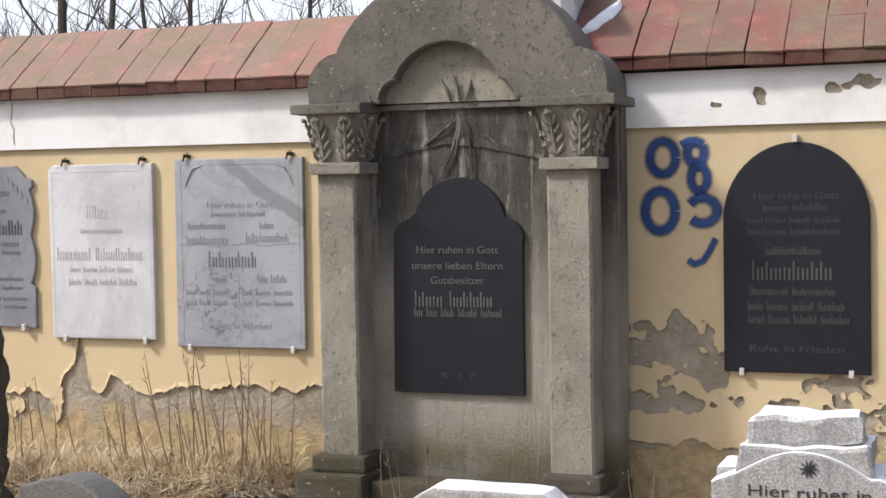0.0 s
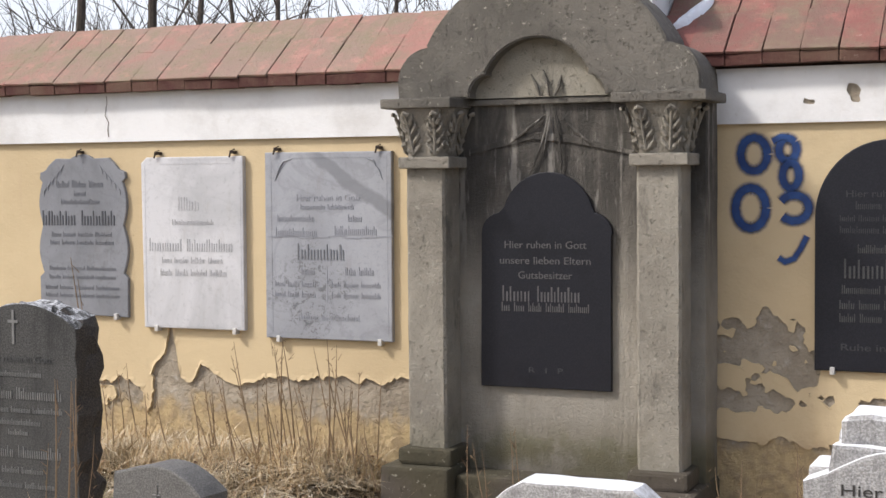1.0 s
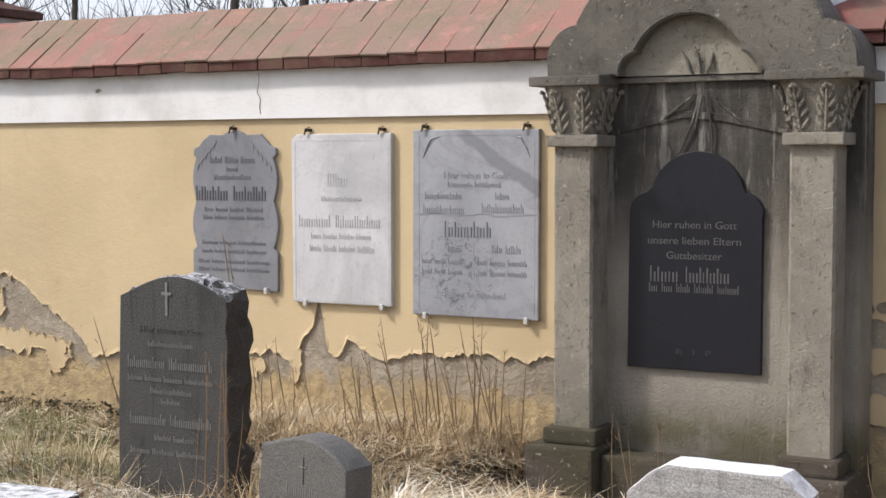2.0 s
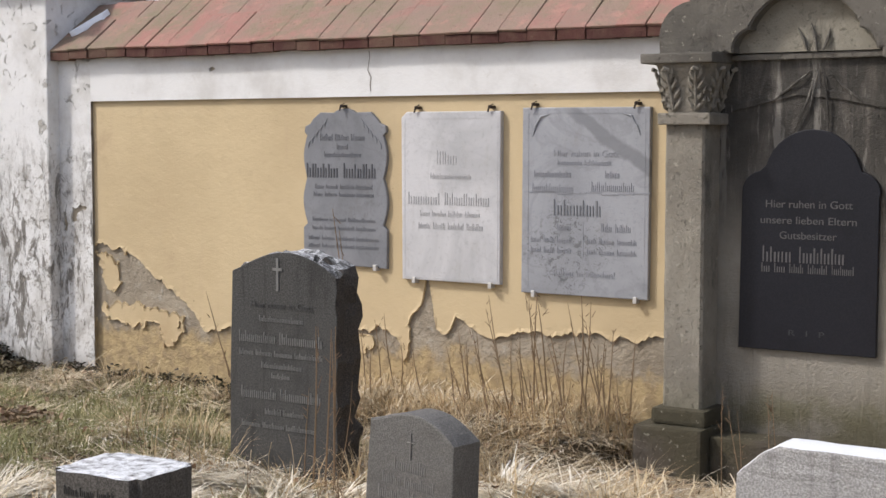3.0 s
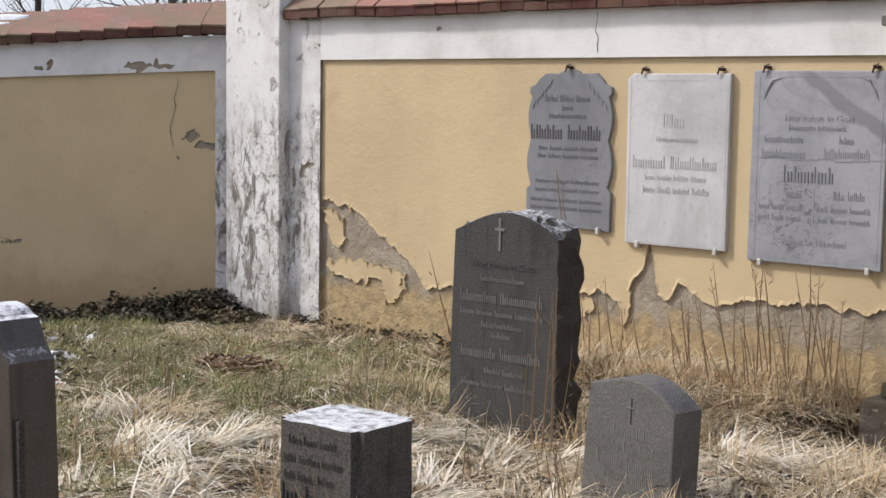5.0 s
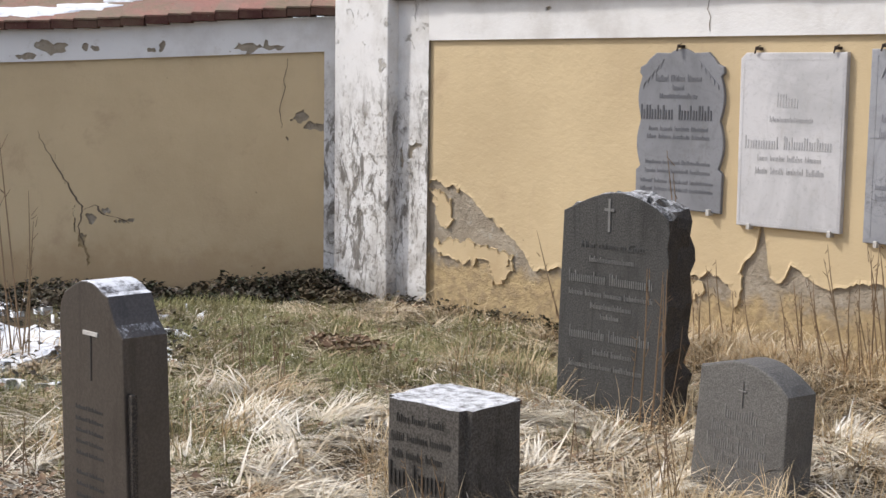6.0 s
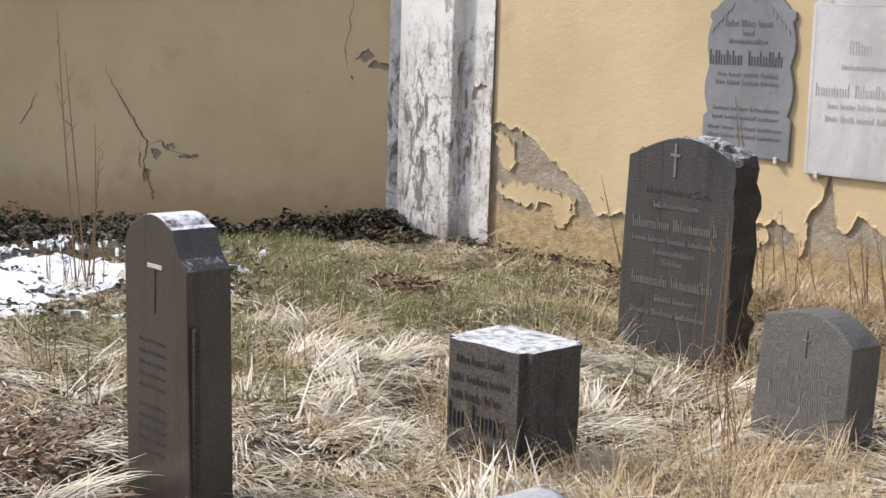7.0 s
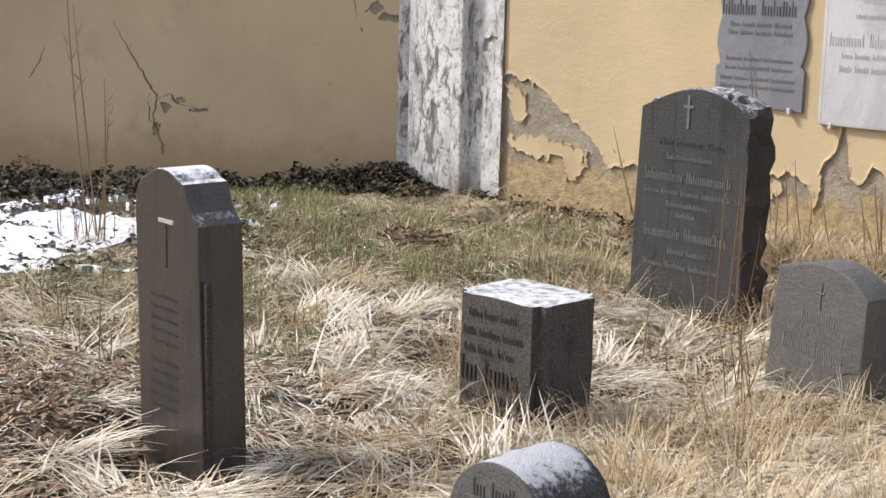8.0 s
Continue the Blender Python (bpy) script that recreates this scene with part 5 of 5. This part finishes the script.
def straw_want(x, y):
    if in_bed(x, y) or ground_snow(x, y) > 0:
        return 0.03
    bare = max(0.0, 1.3 - math.hypot((x + 4.7) / 0.95, (y + 4.75) / 0.6)) * 1.6
    if -5.3 < x < -3.1 and y > -1.3:
        return 0.85
    clump = min(1.0, max(0.0, 0.55 + 1.5 * fbm(x, y, 2.6, 4.0)))
    return max(0.04, clump * (1.0 - 0.8 * greenness(x, y)) - bare)


def swathe_field(name, spots, per, seed, lo, hi, spread, rise, material, label, wander=0.32, broad=1.0):
    """Bundles of blades that lie together, each bundle with one heading."""
    r = np.random.RandomState(seed)
    n = len(spots) * per
    turn = np.array([4.0 * fbm(x, y, 0.9, 9.0) for x, y, z in spots]) + r.normal(0, 0.9, len(spots))
    head = np.repeat(turn, per) + r.normal(0, wander, n)
    q = np.repeat(spots, per, 0)
    off = r.normal(0, spread, n)
    q[:, 0] += -np.sin(head) * off + np.cos(head) * r.normal(0, spread * 1.2, n)
    q[:, 1] = np.minimum(q[:, 1] + np.cos(head) * off + np.sin(head) * r.normal(0, spread * 1.2, n), -0.03)
    q[:, 2] += np.repeat(r.uniform(0.0, 0.05, len(spots)), per) * r.uniform(0, 1, n)
    return blade_field(name, q, r.uniform(lo, hi, n), head, np.clip(r.normal(rise, 0.2, n), -0.05, 0.9), r.uniform(0.06, 0.34, n), r.uniform(0.003, 0.009, n) * broad, material, label)


# matted straw lying in swathes, bleached where the sun reaches it
swathe_field("matted_straw", scatter(1500, -7.6, -0.6, -5.6, -0.1, straw_want, 1), 24, 51, 0.1, 0.32, 0.05, 0.16, M["straw"], "pale dry straw lying matted over the ground")
swathe_field("brown_thatch", scatter(900, -7.6, -0.6, -5.6, -0.1, lambda x, y: straw_want(x, y) * 0.6 + (0.4 if y > -1.3 and x > -5.4 else 0.06), 52), 18, 53, 0.07, 0.24, 0.06, 0.12, M["rust"],
             "brown dead grass matted between the straw", 0.6)
swathe_field("bleached_straw", scatter(260, -5.6, -1.6, -5.2, -1.3, lambda x, y: straw_want(x, y) if fbm(x, y, 1.8, 7.0) > 0.05 else 0.02, 54), 60, 55, 0.12, 0.34, 0.035, 0.22, M["bleached"],
             "bleached clumps of flattened straw", 0.24, 1.15)
p = scatter(15000, -7.6, -0.6, -5.7, -0.05, straw_want, 3)
n = len(p)
blade_field("loose_straw", p, rg.uniform(0.06, 0.22, n), rg.uniform(0, 6.28, n), rg.uniform(0.0, 0.9, n), rg.uniform(0.2, 0.6, n), rg.uniform(0.002, 0.0045, n),
            M["straw"], "loose dry grass blades")
p = scatter(30000, -7.8, -0.6, -5.7, -0.05, lambda x, y: 0.0 if ground_snow(x, y) > 0 or in_bed(x, y) else 0.7 + 0.8 * fbm(x, y, 3.4, 8.0), 56)
n = len(p)
p[:, 2] += rg.uniform(0.0, 0.03, n)
blade_field("straw_chaff", p, rg.uniform(0.02, 0.09, n), rg.uniform(0, 6.28, n), rg.uniform(-0.1, 0.35, n), rg.uniform(0.0, 0.3, n), rg.uniform(0.003, 0.008, n),
            M["bleached"], "short broken bits of bleached straw")
# thinner cover further off
p = scatter(26000, -11.0, 5.0, -11.0, -0.05, lambda x, y: 0.0 if (x < -7.3 and y > -4.6) or (-7.6 < x < -0.6 and y > -5.6) else 0.6, 41)
n = len(p)
blade_field("loose_straw", p, rg.uniform(0.1, 0.3, n), rg.uniform(0, 6.28, n), rg.uniform(0.0, 0.8, n), rg.uniform(0.1, 0.5, n), rg.uniform(0.004, 0.011, n),
            M["straw"], "loose dry grass blades")
# short green grass
p = scatter(52000, -8.2, -3.4, -4.6, -0.06, lambda x, y: 0.0 if ground_snow(x, y) > 0 or in_bed(x, y) else greenness(x, y), 2)
n = len(p)
blade_field("short_grass", p, rg.uniform(0.04, 0.13, n), rg.uniform(0, 6.28, n), rg.uniform(0.3, 1.45, n), rg.uniform(0.1, 0.6, n), rg.uniform(0.002, 0.0042, n),
            M["green"], "short winter grass, green mixed with straw")


def tuft_field(name, spots, per, seed, lo, hi, spread, material, label):
    r = np.random.RandomState(seed)
    roots, head = [], []
    for x, y, k in spots:
        m = int(per * k)
        a = r.uniform(0, 6.28, m)
        q = spread * np.sqrt(r.uniform(0, 1, m)) * (0.6 + 0.5 * k)
        for ai, qi in zip(a, q):
            px, py = x + qi * math.cos(ai), min(y + qi * math.sin(ai), -0.03)
            if not any(abs(px - cx) < hx - 0.02 and abs(py - cy) < hy - 0.02 for cx, cy, hx, hy in STONES):
                roots.append((px, py, ground_height(px, py)))
                head.append(ai + r.normal(0, 0.7))
    roots, head = np.array(roots), np.array(head)
    m = len(roots)
    return blade_field(name, roots, r.uniform(lo, hi, m), head, np.clip(r.normal(1.05, 0.3, m), 0.2, 1.55), r.uniform(0.15, 0.7, m), r.uniform(0.002, 0.0042, m), material, label)


rr = random.Random(21)
by_wall = [(rr.uniform(-5.3, -3.2), rr.uniform(-0.75, -0.08), rr.uniform(0.4, 1.1)) for _ in range(120)]
by_wall += [(rr.uniform(-1.6, -0.6), rr.uniform(-0.9, -0.1), rr.uniform(0.4, 0.8)) for _ in range(30)]
by_wall += [(rr.uniform(-7.1, -5.3), rr.uniform(-0.3, -0.06), rr.uniform(0.15, 0.4)) for _ in range(25)]
tuft_field("straw_tussocks", by_wall, 60, 31, 0.08, 0.22, 0.12, M["golden"], "tall dry grass tussocks along the foot of the wall")
near = [(-3.25, -2.75, 1.3), (-3.0, -2.85, 1.2), (-2.75, -2.7, 1.2), (-3.4, -2.3, 1.0), (-3.3, -3.25, 1.2), (-3.15, -3.45, 1.1), (-3.42, -3.72, 0.9), (-3.75, -3.75, 0.7), (-4.0, -1.95, 1.0), (-3.75, -1.75, 1.2),
        (-4.5, -1.95, 0.8), (-5.0, -1.5, 1.3), (-5.15, -1.7, 1.2), (-2.9, -3.2, 1.3), (-2.65, -3.4, 1.3), (-2.45, -3.0, 1.3), (-2.75, -3.8, 1.2), (-2.2, -3.5, 1.2), (-2.3, -4.1, 1.1), (-3.3, -1.4, 1.2), (-2.9, -1.2, 1.2),
        (-3.6, -1.1, 1.0), (-2.6, -1.7, 1.2), (-3.0, -4.2, 0.9), (-4.1, -3.2, 0.9), (-4.35, -2.9, 0.8), (-2.1, -2.6, 1.1), (-2.3, -2.2, 1.1)]
near += [(rr.uniform(-5.5, -1.9), rr.uniform(-4.8, -0.8), rr.uniform(0.25, 0.7)) for _ in range(45)]
near += [(rr.uniform(-2.85, -1.95), rr.uniform(-4.3, -2.7), rr.uniform(0.7, 1.2)) for _ in range(26)]
near = [q for q in near if not (-3.25 < q[0] < -1.3 and q[1] > -1.3)]
tuft_field("straw_tussocks", near, 85, 32, 0.12, 0.34, 0.12, M["golden"], "golden tussocks of dry grass round the gravestones")
tuft_field("green_tufts", [(-3.78, -3.62, 0.7), (-4.6, -4.2, 0.6), (-5.4, -3.7, 0.8), (-5.1, -3.5, 0.7), (-6.3, -2.1, 0.5), (-7.3, -0.35, 0.5)], 90, 33, 0.07, 0.16, 0.09, M["green"], "small tufts of fresh green grass")


def leaf_field(name, p, size, tilt, material, label, category, seed):
    """Small folded leaves, each of its own turn and tilt."""
    r = np.random.RandomState(seed)
    n = len(p)
    a = r.uniform(0, 6.28, n)
    u = np.stack([np.cos(a), np.sin(a), r.uniform(-tilt, tilt, n)], 1)
    v = np.stack([-np.sin(a), np.cos(a), r.uniform(-tilt, tilt, n)], 1)
    s = size[:, None]
    up = np.array([0, 0, 1.0])
    co = np.stack([p - u * s, p - u * s * 0.2 + v * s * 0.7 + up * s * 0.3, p + u * s, p - u * s * 0.2 - v * s * 0.7 + up * s * 0.3], 1).reshape(-1, 3)
    faces = [(i * 4, i * 4 + 2, i * 4 + 1) for i in range(n)] + [(i * 4, i * 4 + 3, i * 4 + 2) for i in range(n)]
    return tagged(raw(co.tolist(), faces, name, material), label, category, kind="stuff")


def bed_want(x, y):
    return (0.22 if ground_snow(x, y) > 0 else 1.0) if in_bed(x, y) else 0.0


p = scatter(25000, -11.0, -7.2, -4.4, -0.1, bed_want, 5)
mound = np.array([0.04 + 0.1 * max(0.0, fbm(x, y, 2.6, 1.0) + 0.4) * (1.2 if west_bed(x, y) < 0.45 else 0.6) for x, y, z in p])
p[:, 2] += mound * rg.uniform(0.05, 1.0, len(p))
leaf_field("ivy_bed", p, rg.uniform(0.01, 0.028, len(p)), 0.7, M["ivy"], "dark ivy and dead leaves along the shaded wall", "ivy", 6)
# ivy heaped against the pillar, and along the foot of the sunny wall
p = np.array([(-8.16 + 0.16 * rg.normal(), -0.32 + 0.12 * rg.normal(), abs(rg.normal()) * 0.06) for _ in range(3600)])
p[:, 2] = np.minimum(p[:, 2] * np.clip(1.4 - np.abs(p[:, 0] + 8.12) / 0.3, 0.15, 1.4), 0.13) - 0.03
leaf_field("ivy_heap", p, rg.uniform(0.01, 0.022, len(p)), 0.7, M["ivy"], "dark ivy heaped against the white pillar", "ivy", 7)
p = np.array([(rg.uniform(-7.5, -6.0), -0.05 - abs(rg.normal()) * 0.05, abs(rg.normal()) * 0.04 - 0.09) for _ in range(900)])
leaf_field("wall_foot_leaves", p, rg.uniform(0.012, 0.028, len(p)), 0.8, M["ivy"], "dead leaves at the foot of the wall", "leaves", 8)
p = scatter(5200, -6.2, -3.2, -5.8, -3.9, lambda x, y: max(0.0, 1.15 - math.hypot((x + 4.7) / 1.0, (y + 5.0) / 0.75)) + 0.05, 9)
p[:, 2] += rg.uniform(0.005, 0.04, len(p))
leaf_field("leaf_litter", p, rg.uniform(0.007, 0.019, len(p)), 0.6, M["litter"], "brown fallen leaves on bare earth", "leaves", 10)
p = scatter(4200, -7.4, -1.0, -5.6, -0.15, lambda x, y: 0.0 if ground_snow(x, y) > 0 else 0.35 + 0.9 * fbm(x, y, 1.4, 12.0), 61)
p[:, 2] += rg.uniform(0.0, 0.05, len(p))
leaf_field("scattered_leaves", p, rg.uniform(0.008, 0.024, len(p)), 0.7, M["litter"], "brown leaves caught in the grass", "leaves", 62)
p = scatter(1500, -6.6, -5.7, -2.0, -1.35, lambda x, y: max(0.0, 1.0 - math.hypot((x + 6.12) / 0.3, (y + 1.7) / 0.22)), 12)
p[:, 2] += rg.uniform(0.0, 0.06, len(p))
leaf_field("dead_bracken", p, rg.uniform(0.01, 0.03, len(p)), 0.9, M["litter"], "reddish dead bracken in a low heap", "leaves", 13)
p = scatter(1200, -9.0, -6.3, -4.4, -1.8, lambda x, y: 0.8 if abs(ground_snow(x, y)) < 0.1 else 0.04, 14)
p[:, 2] += rg.uniform(0.03, 0.06, len(p))
leaf_field("snow_leaves", p, rg.uniform(0.012, 0.03, len(p)), 0.6, M["ivy"], "dead leaves poking through the snow", "leaves", 15)

# ---- dry weeds ----


def weed(at, stalks, label):
    w = thing("dry_weed", (0, 0, 0), label, "weed", "dry weeds")
    rng = random.Random(int(abs(at[0] * 997 + at[1] * 131)))
    for dx, dy, h, lean, bend in stalks:
        x, y = at[0] + dx, at[1] + dy
        z = ground_height(x, y) - 0.02
        pts = [(x + lean * t + bend * math.sin(2.2 * t), y + 0.15 * bend * t, z + h * t) for t in (0, 0.25, 0.5, 0.75, 1.0)]
        bm = tube(bmesh.new(), pts, [r * (1.9 if h > 1.2 else 1.8 if h > 0.65 else 1.45 if y > -0.5 else 1.0) for r in (0.0027, 0.0025, 0.0022, 0.0018, 0.0008)], 5)
        for k in range(5):
            t = rng.uniform(0.45, 0.98)
            b = Vector(pts[0]).lerp(Vector(pts[4]), t) + Vector((bend * math.sin(2.2 * t), 0, 0))
            q = Vector((rng.uniform(-0.05, 0.05), rng.uniform(-0.04, 0.04), rng.uniform(0.02, 0.07))) * h
            tube(bm, [b, b + q * 0.6, b + q], [0.002, 0.0016, 0.0008], 4)
        part("stalk", bm, M["stalk"], w)
    return w


rw = random.Random(5)
weed((-3.55, -0.3), [(rw.uniform(-0.38, 0.3), rw.uniform(-0.1, 0.1), rw.uniform(0.4, 0.68), rw.uniform(-0.16, 0.04), rw.uniform(-0.04, 0.03)) for _ in range(18)], "dry reddish stalks growing in front of the wall")
weed((-4.45, -0.3), [(rw.uniform(-0.3, 0.3), rw.uniform(-0.1, 0.1), rw.uniform(0.25, 0.48), rw.uniform(-0.08, 0.05), rw.uniform(-0.03, 0.03)) for _ in range(8)], "thin dry stalks under the pale plaque")
weed((-2.45, -0.68), [(rw.uniform(-0.14, 0.14), rw.uniform(-0.05, 0.05), rw.uniform(0.35, 0.58), rw.uniform(-0.1, 0.02), rw.uniform(-0.03, 0.03)) for _ in range(5)], "dry flower stalks in front of the tomb")
weed((-3.93, -1.9), [(rw.uniform(-0.1, 0.1), rw.uniform(-0.05, 0.05), rw.uniform(0.4, 0.78), rw.uniform(-0.08, 0.1), rw.uniform(-0.05, 0.05)) for _ in range(6)], "bare reddish stalks beside the tall gravestone")
weed((-4.88, -1.2), [(0, 0, 0.8, -0.3, -0.03), (-0.02, 0, 0.5, -0.2, 0.0), (0.05, 0.05, 0.4, -0.1, 0.02)], "single leaning dry stalk behind the tall gravestone")
weed((-4.5, -0.9), [(0, 0, 1.19, -0.16, 0.05), (0.04, 0, 1.08, -0.14, 0.03)], "dry stalk with a feathery head behind the tall gravestone")
weed((-7.0, -3.2), [(-0.03, 0, 1.45, -0.16, -0.03), (0.02, 0.03, 1.25, -0.22, 0.0), (0.06, 0, 0.75, 0.12, 0.03), (-0.06, 0, 0.55, 0.16, 0.05), (0.1, 0.02, 0.9, 0.0, 0.03), (0, 0.04, 0.4, -0.15, 0.0)], "tall bare stalks standing in the snow")
weed((-7.02, -3.22), [(rw.uniform(-0.14, 0.14), rw.uniform(-0.1, 0.1), rw.uniform(0.12, 0.4), rw.uniform(-0.08, 0.08), rw.uniform(-0.03, 0.03)) for _ in range(14)], "thicket of short reddish stalks in the snow")
weed((-3.2, -2.68), [(rw.uniform(-0.1, 0.1), rw.uniform(-0.06, 0.02), rw.uniform(0.25, 0.42), rw.uniform(-0.14, 0.08), rw.uniform(-0.03, 0.03)) for _ in range(8)], "fine dry stalks in front of the small gravestone")
weed((-3.5, -3.62), [(rw.uniform(-0.1, 0.12), rw.uniform(-0.05, 0.03), rw.uniform(0.2, 0.4), rw.uniform(-0.12, 0.05), rw.uniform(-0.03, 0.03)) for _ in range(6)], "bleached stalks in front of the low block")
for i in range(12):
    x, y = rw.uniform(-6.2, -3.6), rw.uniform(-4.4, -1.6)
    weed((x, y), [(rw.uniform(-0.12, 0.12), rw.uniform(-0.1, 0.1), rw.uniform(0.14, 0.32), rw.uniform(-0.05, 0.05), rw.uniform(-0.02, 0.02)) for _ in range(3)], "short dead stalks in the grass")

for at, count in (((-4.95, -0.35), 9), ((-4.0, -0.4), 12), ((-3.35, -0.45), 10), ((-1.25, -0.5), 7)):
    weed(at, [(rw.uniform(-0.3, 0.3), rw.uniform(-0.2, 0.15), rw.uniform(0.2, 0.5), rw.uniform(-0.14, 0.06), rw.uniform(-0.04, 0.03)) for _ in range(count)], "thin brown stalks along the foot of the wall")

# ---- bare trees behind the wall ----


def bare_tree(at, height, radius, seed):
    rng = random.Random(seed)
    t = thing("bare_tree", at, "leafless tree with a dark trunk and fine twigs behind the wall", "tree", "trees behind the wall")
    pts = [Vector((0, 0, -0.3))]
    d = Vector((rng.uniform(-0.08, 0.08), rng.uniform(-0.08, 0.08), 1))
    for i in range(8):
        d = (d + Vector((rng.uniform(-0.09, 0.09), rng.uniform(-0.09, 0.09), 0))).normalized()
        pts.append(pts[-1] + d * height / 8)
    part("trunk", tube(bmesh.new(), pts, [radius * (1 - 0.85 * i / 8) for i in range(9)], 8), M["bark"], t)
    for b in range(22):
        k = rng.uniform(1.0, 7.5)
        i = int(k)
        base = pts[i].lerp(pts[i + 1], k - i)
        a = rng.uniform(0, 6.28)
        length = height * rng.uniform(0.14, 0.3) * (1.15 - k / 9)
        bm = bmesh.new()

        def grow(p, d, length, r, depth):
            line = [p]
            for _ in range(4):
                d = (d + Vector((rng.uniform(-0.25, 0.25), rng.uniform(-0.25, 0.25), rng.uniform(-0.1, 0.22)))).normalized()
                line.append(line[-1] + d * length / 4)
            tube(bm, line, [r * (1 - 0.75 * q / 4) for q in range(5)], 5 if depth < 2 else 3)
            if depth < 3:
                for _ in range(3 if depth else 4):
                    q = rng.randint(1, 4)
                    nd = (d + Vector((rng.uniform(-1, 1), rng.uniform(-1, 1), rng.uniform(-0.5, 0.8)))).normalized()
                    grow(line[q], nd, length * rng.uniform(0.4, 0.65), r * 0.5, depth + 1)

        grow(base, Vector((math.cos(a), math.sin(a), rng.uniform(0.1, 0.9))).normalized(), length, max(0.012, radius * 0.32 * (1.1 - k / 9)), 0)
        part("limb", bm, M["twig"], t)
    return t


rt = random.Random(77)
for i, (x, y, h, r) in enumerate(((-10.3, 8.0, 8.0, 0.09), (-8.8, 8.2, 7.0, 0.055), (-9.6, 9.5, 7.5, 0.05), (-7.4, 8.5, 6.5, 0.05), (-12.2, 8.8, 8.0, 0.1), (-13.8, 7.5, 7.0, 0.07), (-11.4, 10.5, 8.0, 0.08),
                                  (-15.6, 8.2, 7.5, 0.08), (-17.5, 7.0, 7.5, 0.09), (-19.6, 6.0, 7.0, 0.08), (-6.2, 9.0, 7.0, 0.06), (-14.5, 5.5, 6.0, 0.06))):
    bare_tree((x, y, -0.02), h, r, 100 + i)

# dense fine twigs between the trees
bm = bmesh.new()
for i in range(2300):
    x, y = rt.uniform(-22, -4.5), rt.uniform(9, 16)
    z = rt.uniform(0.2, 3.2)
    d = Vector((rt.uniform(-0.8, 0.8), rt.uniform(-0.4, 0.4), rt.uniform(0.35, 1.0))).normalized()
    line = [Vector((x, y, z))]
    for _ in range(4):
        d = (d + Vector((rt.uniform(-0.3, 0.3), rt.uniform(-0.3, 0.3), rt.uniform(-0.2, 0.2)))).normalized()
        line.append(line[-1] + d * rt.uniform(0.2, 0.55))
    tube(bm, line, [0.014, 0.012, 0.009, 0.006, 0.002], 3)
tagged(as_object("twig_thicket", bm, M["twig"]), "thicket of bare brown twigs behind the wall", "thicket", kind="stuff")
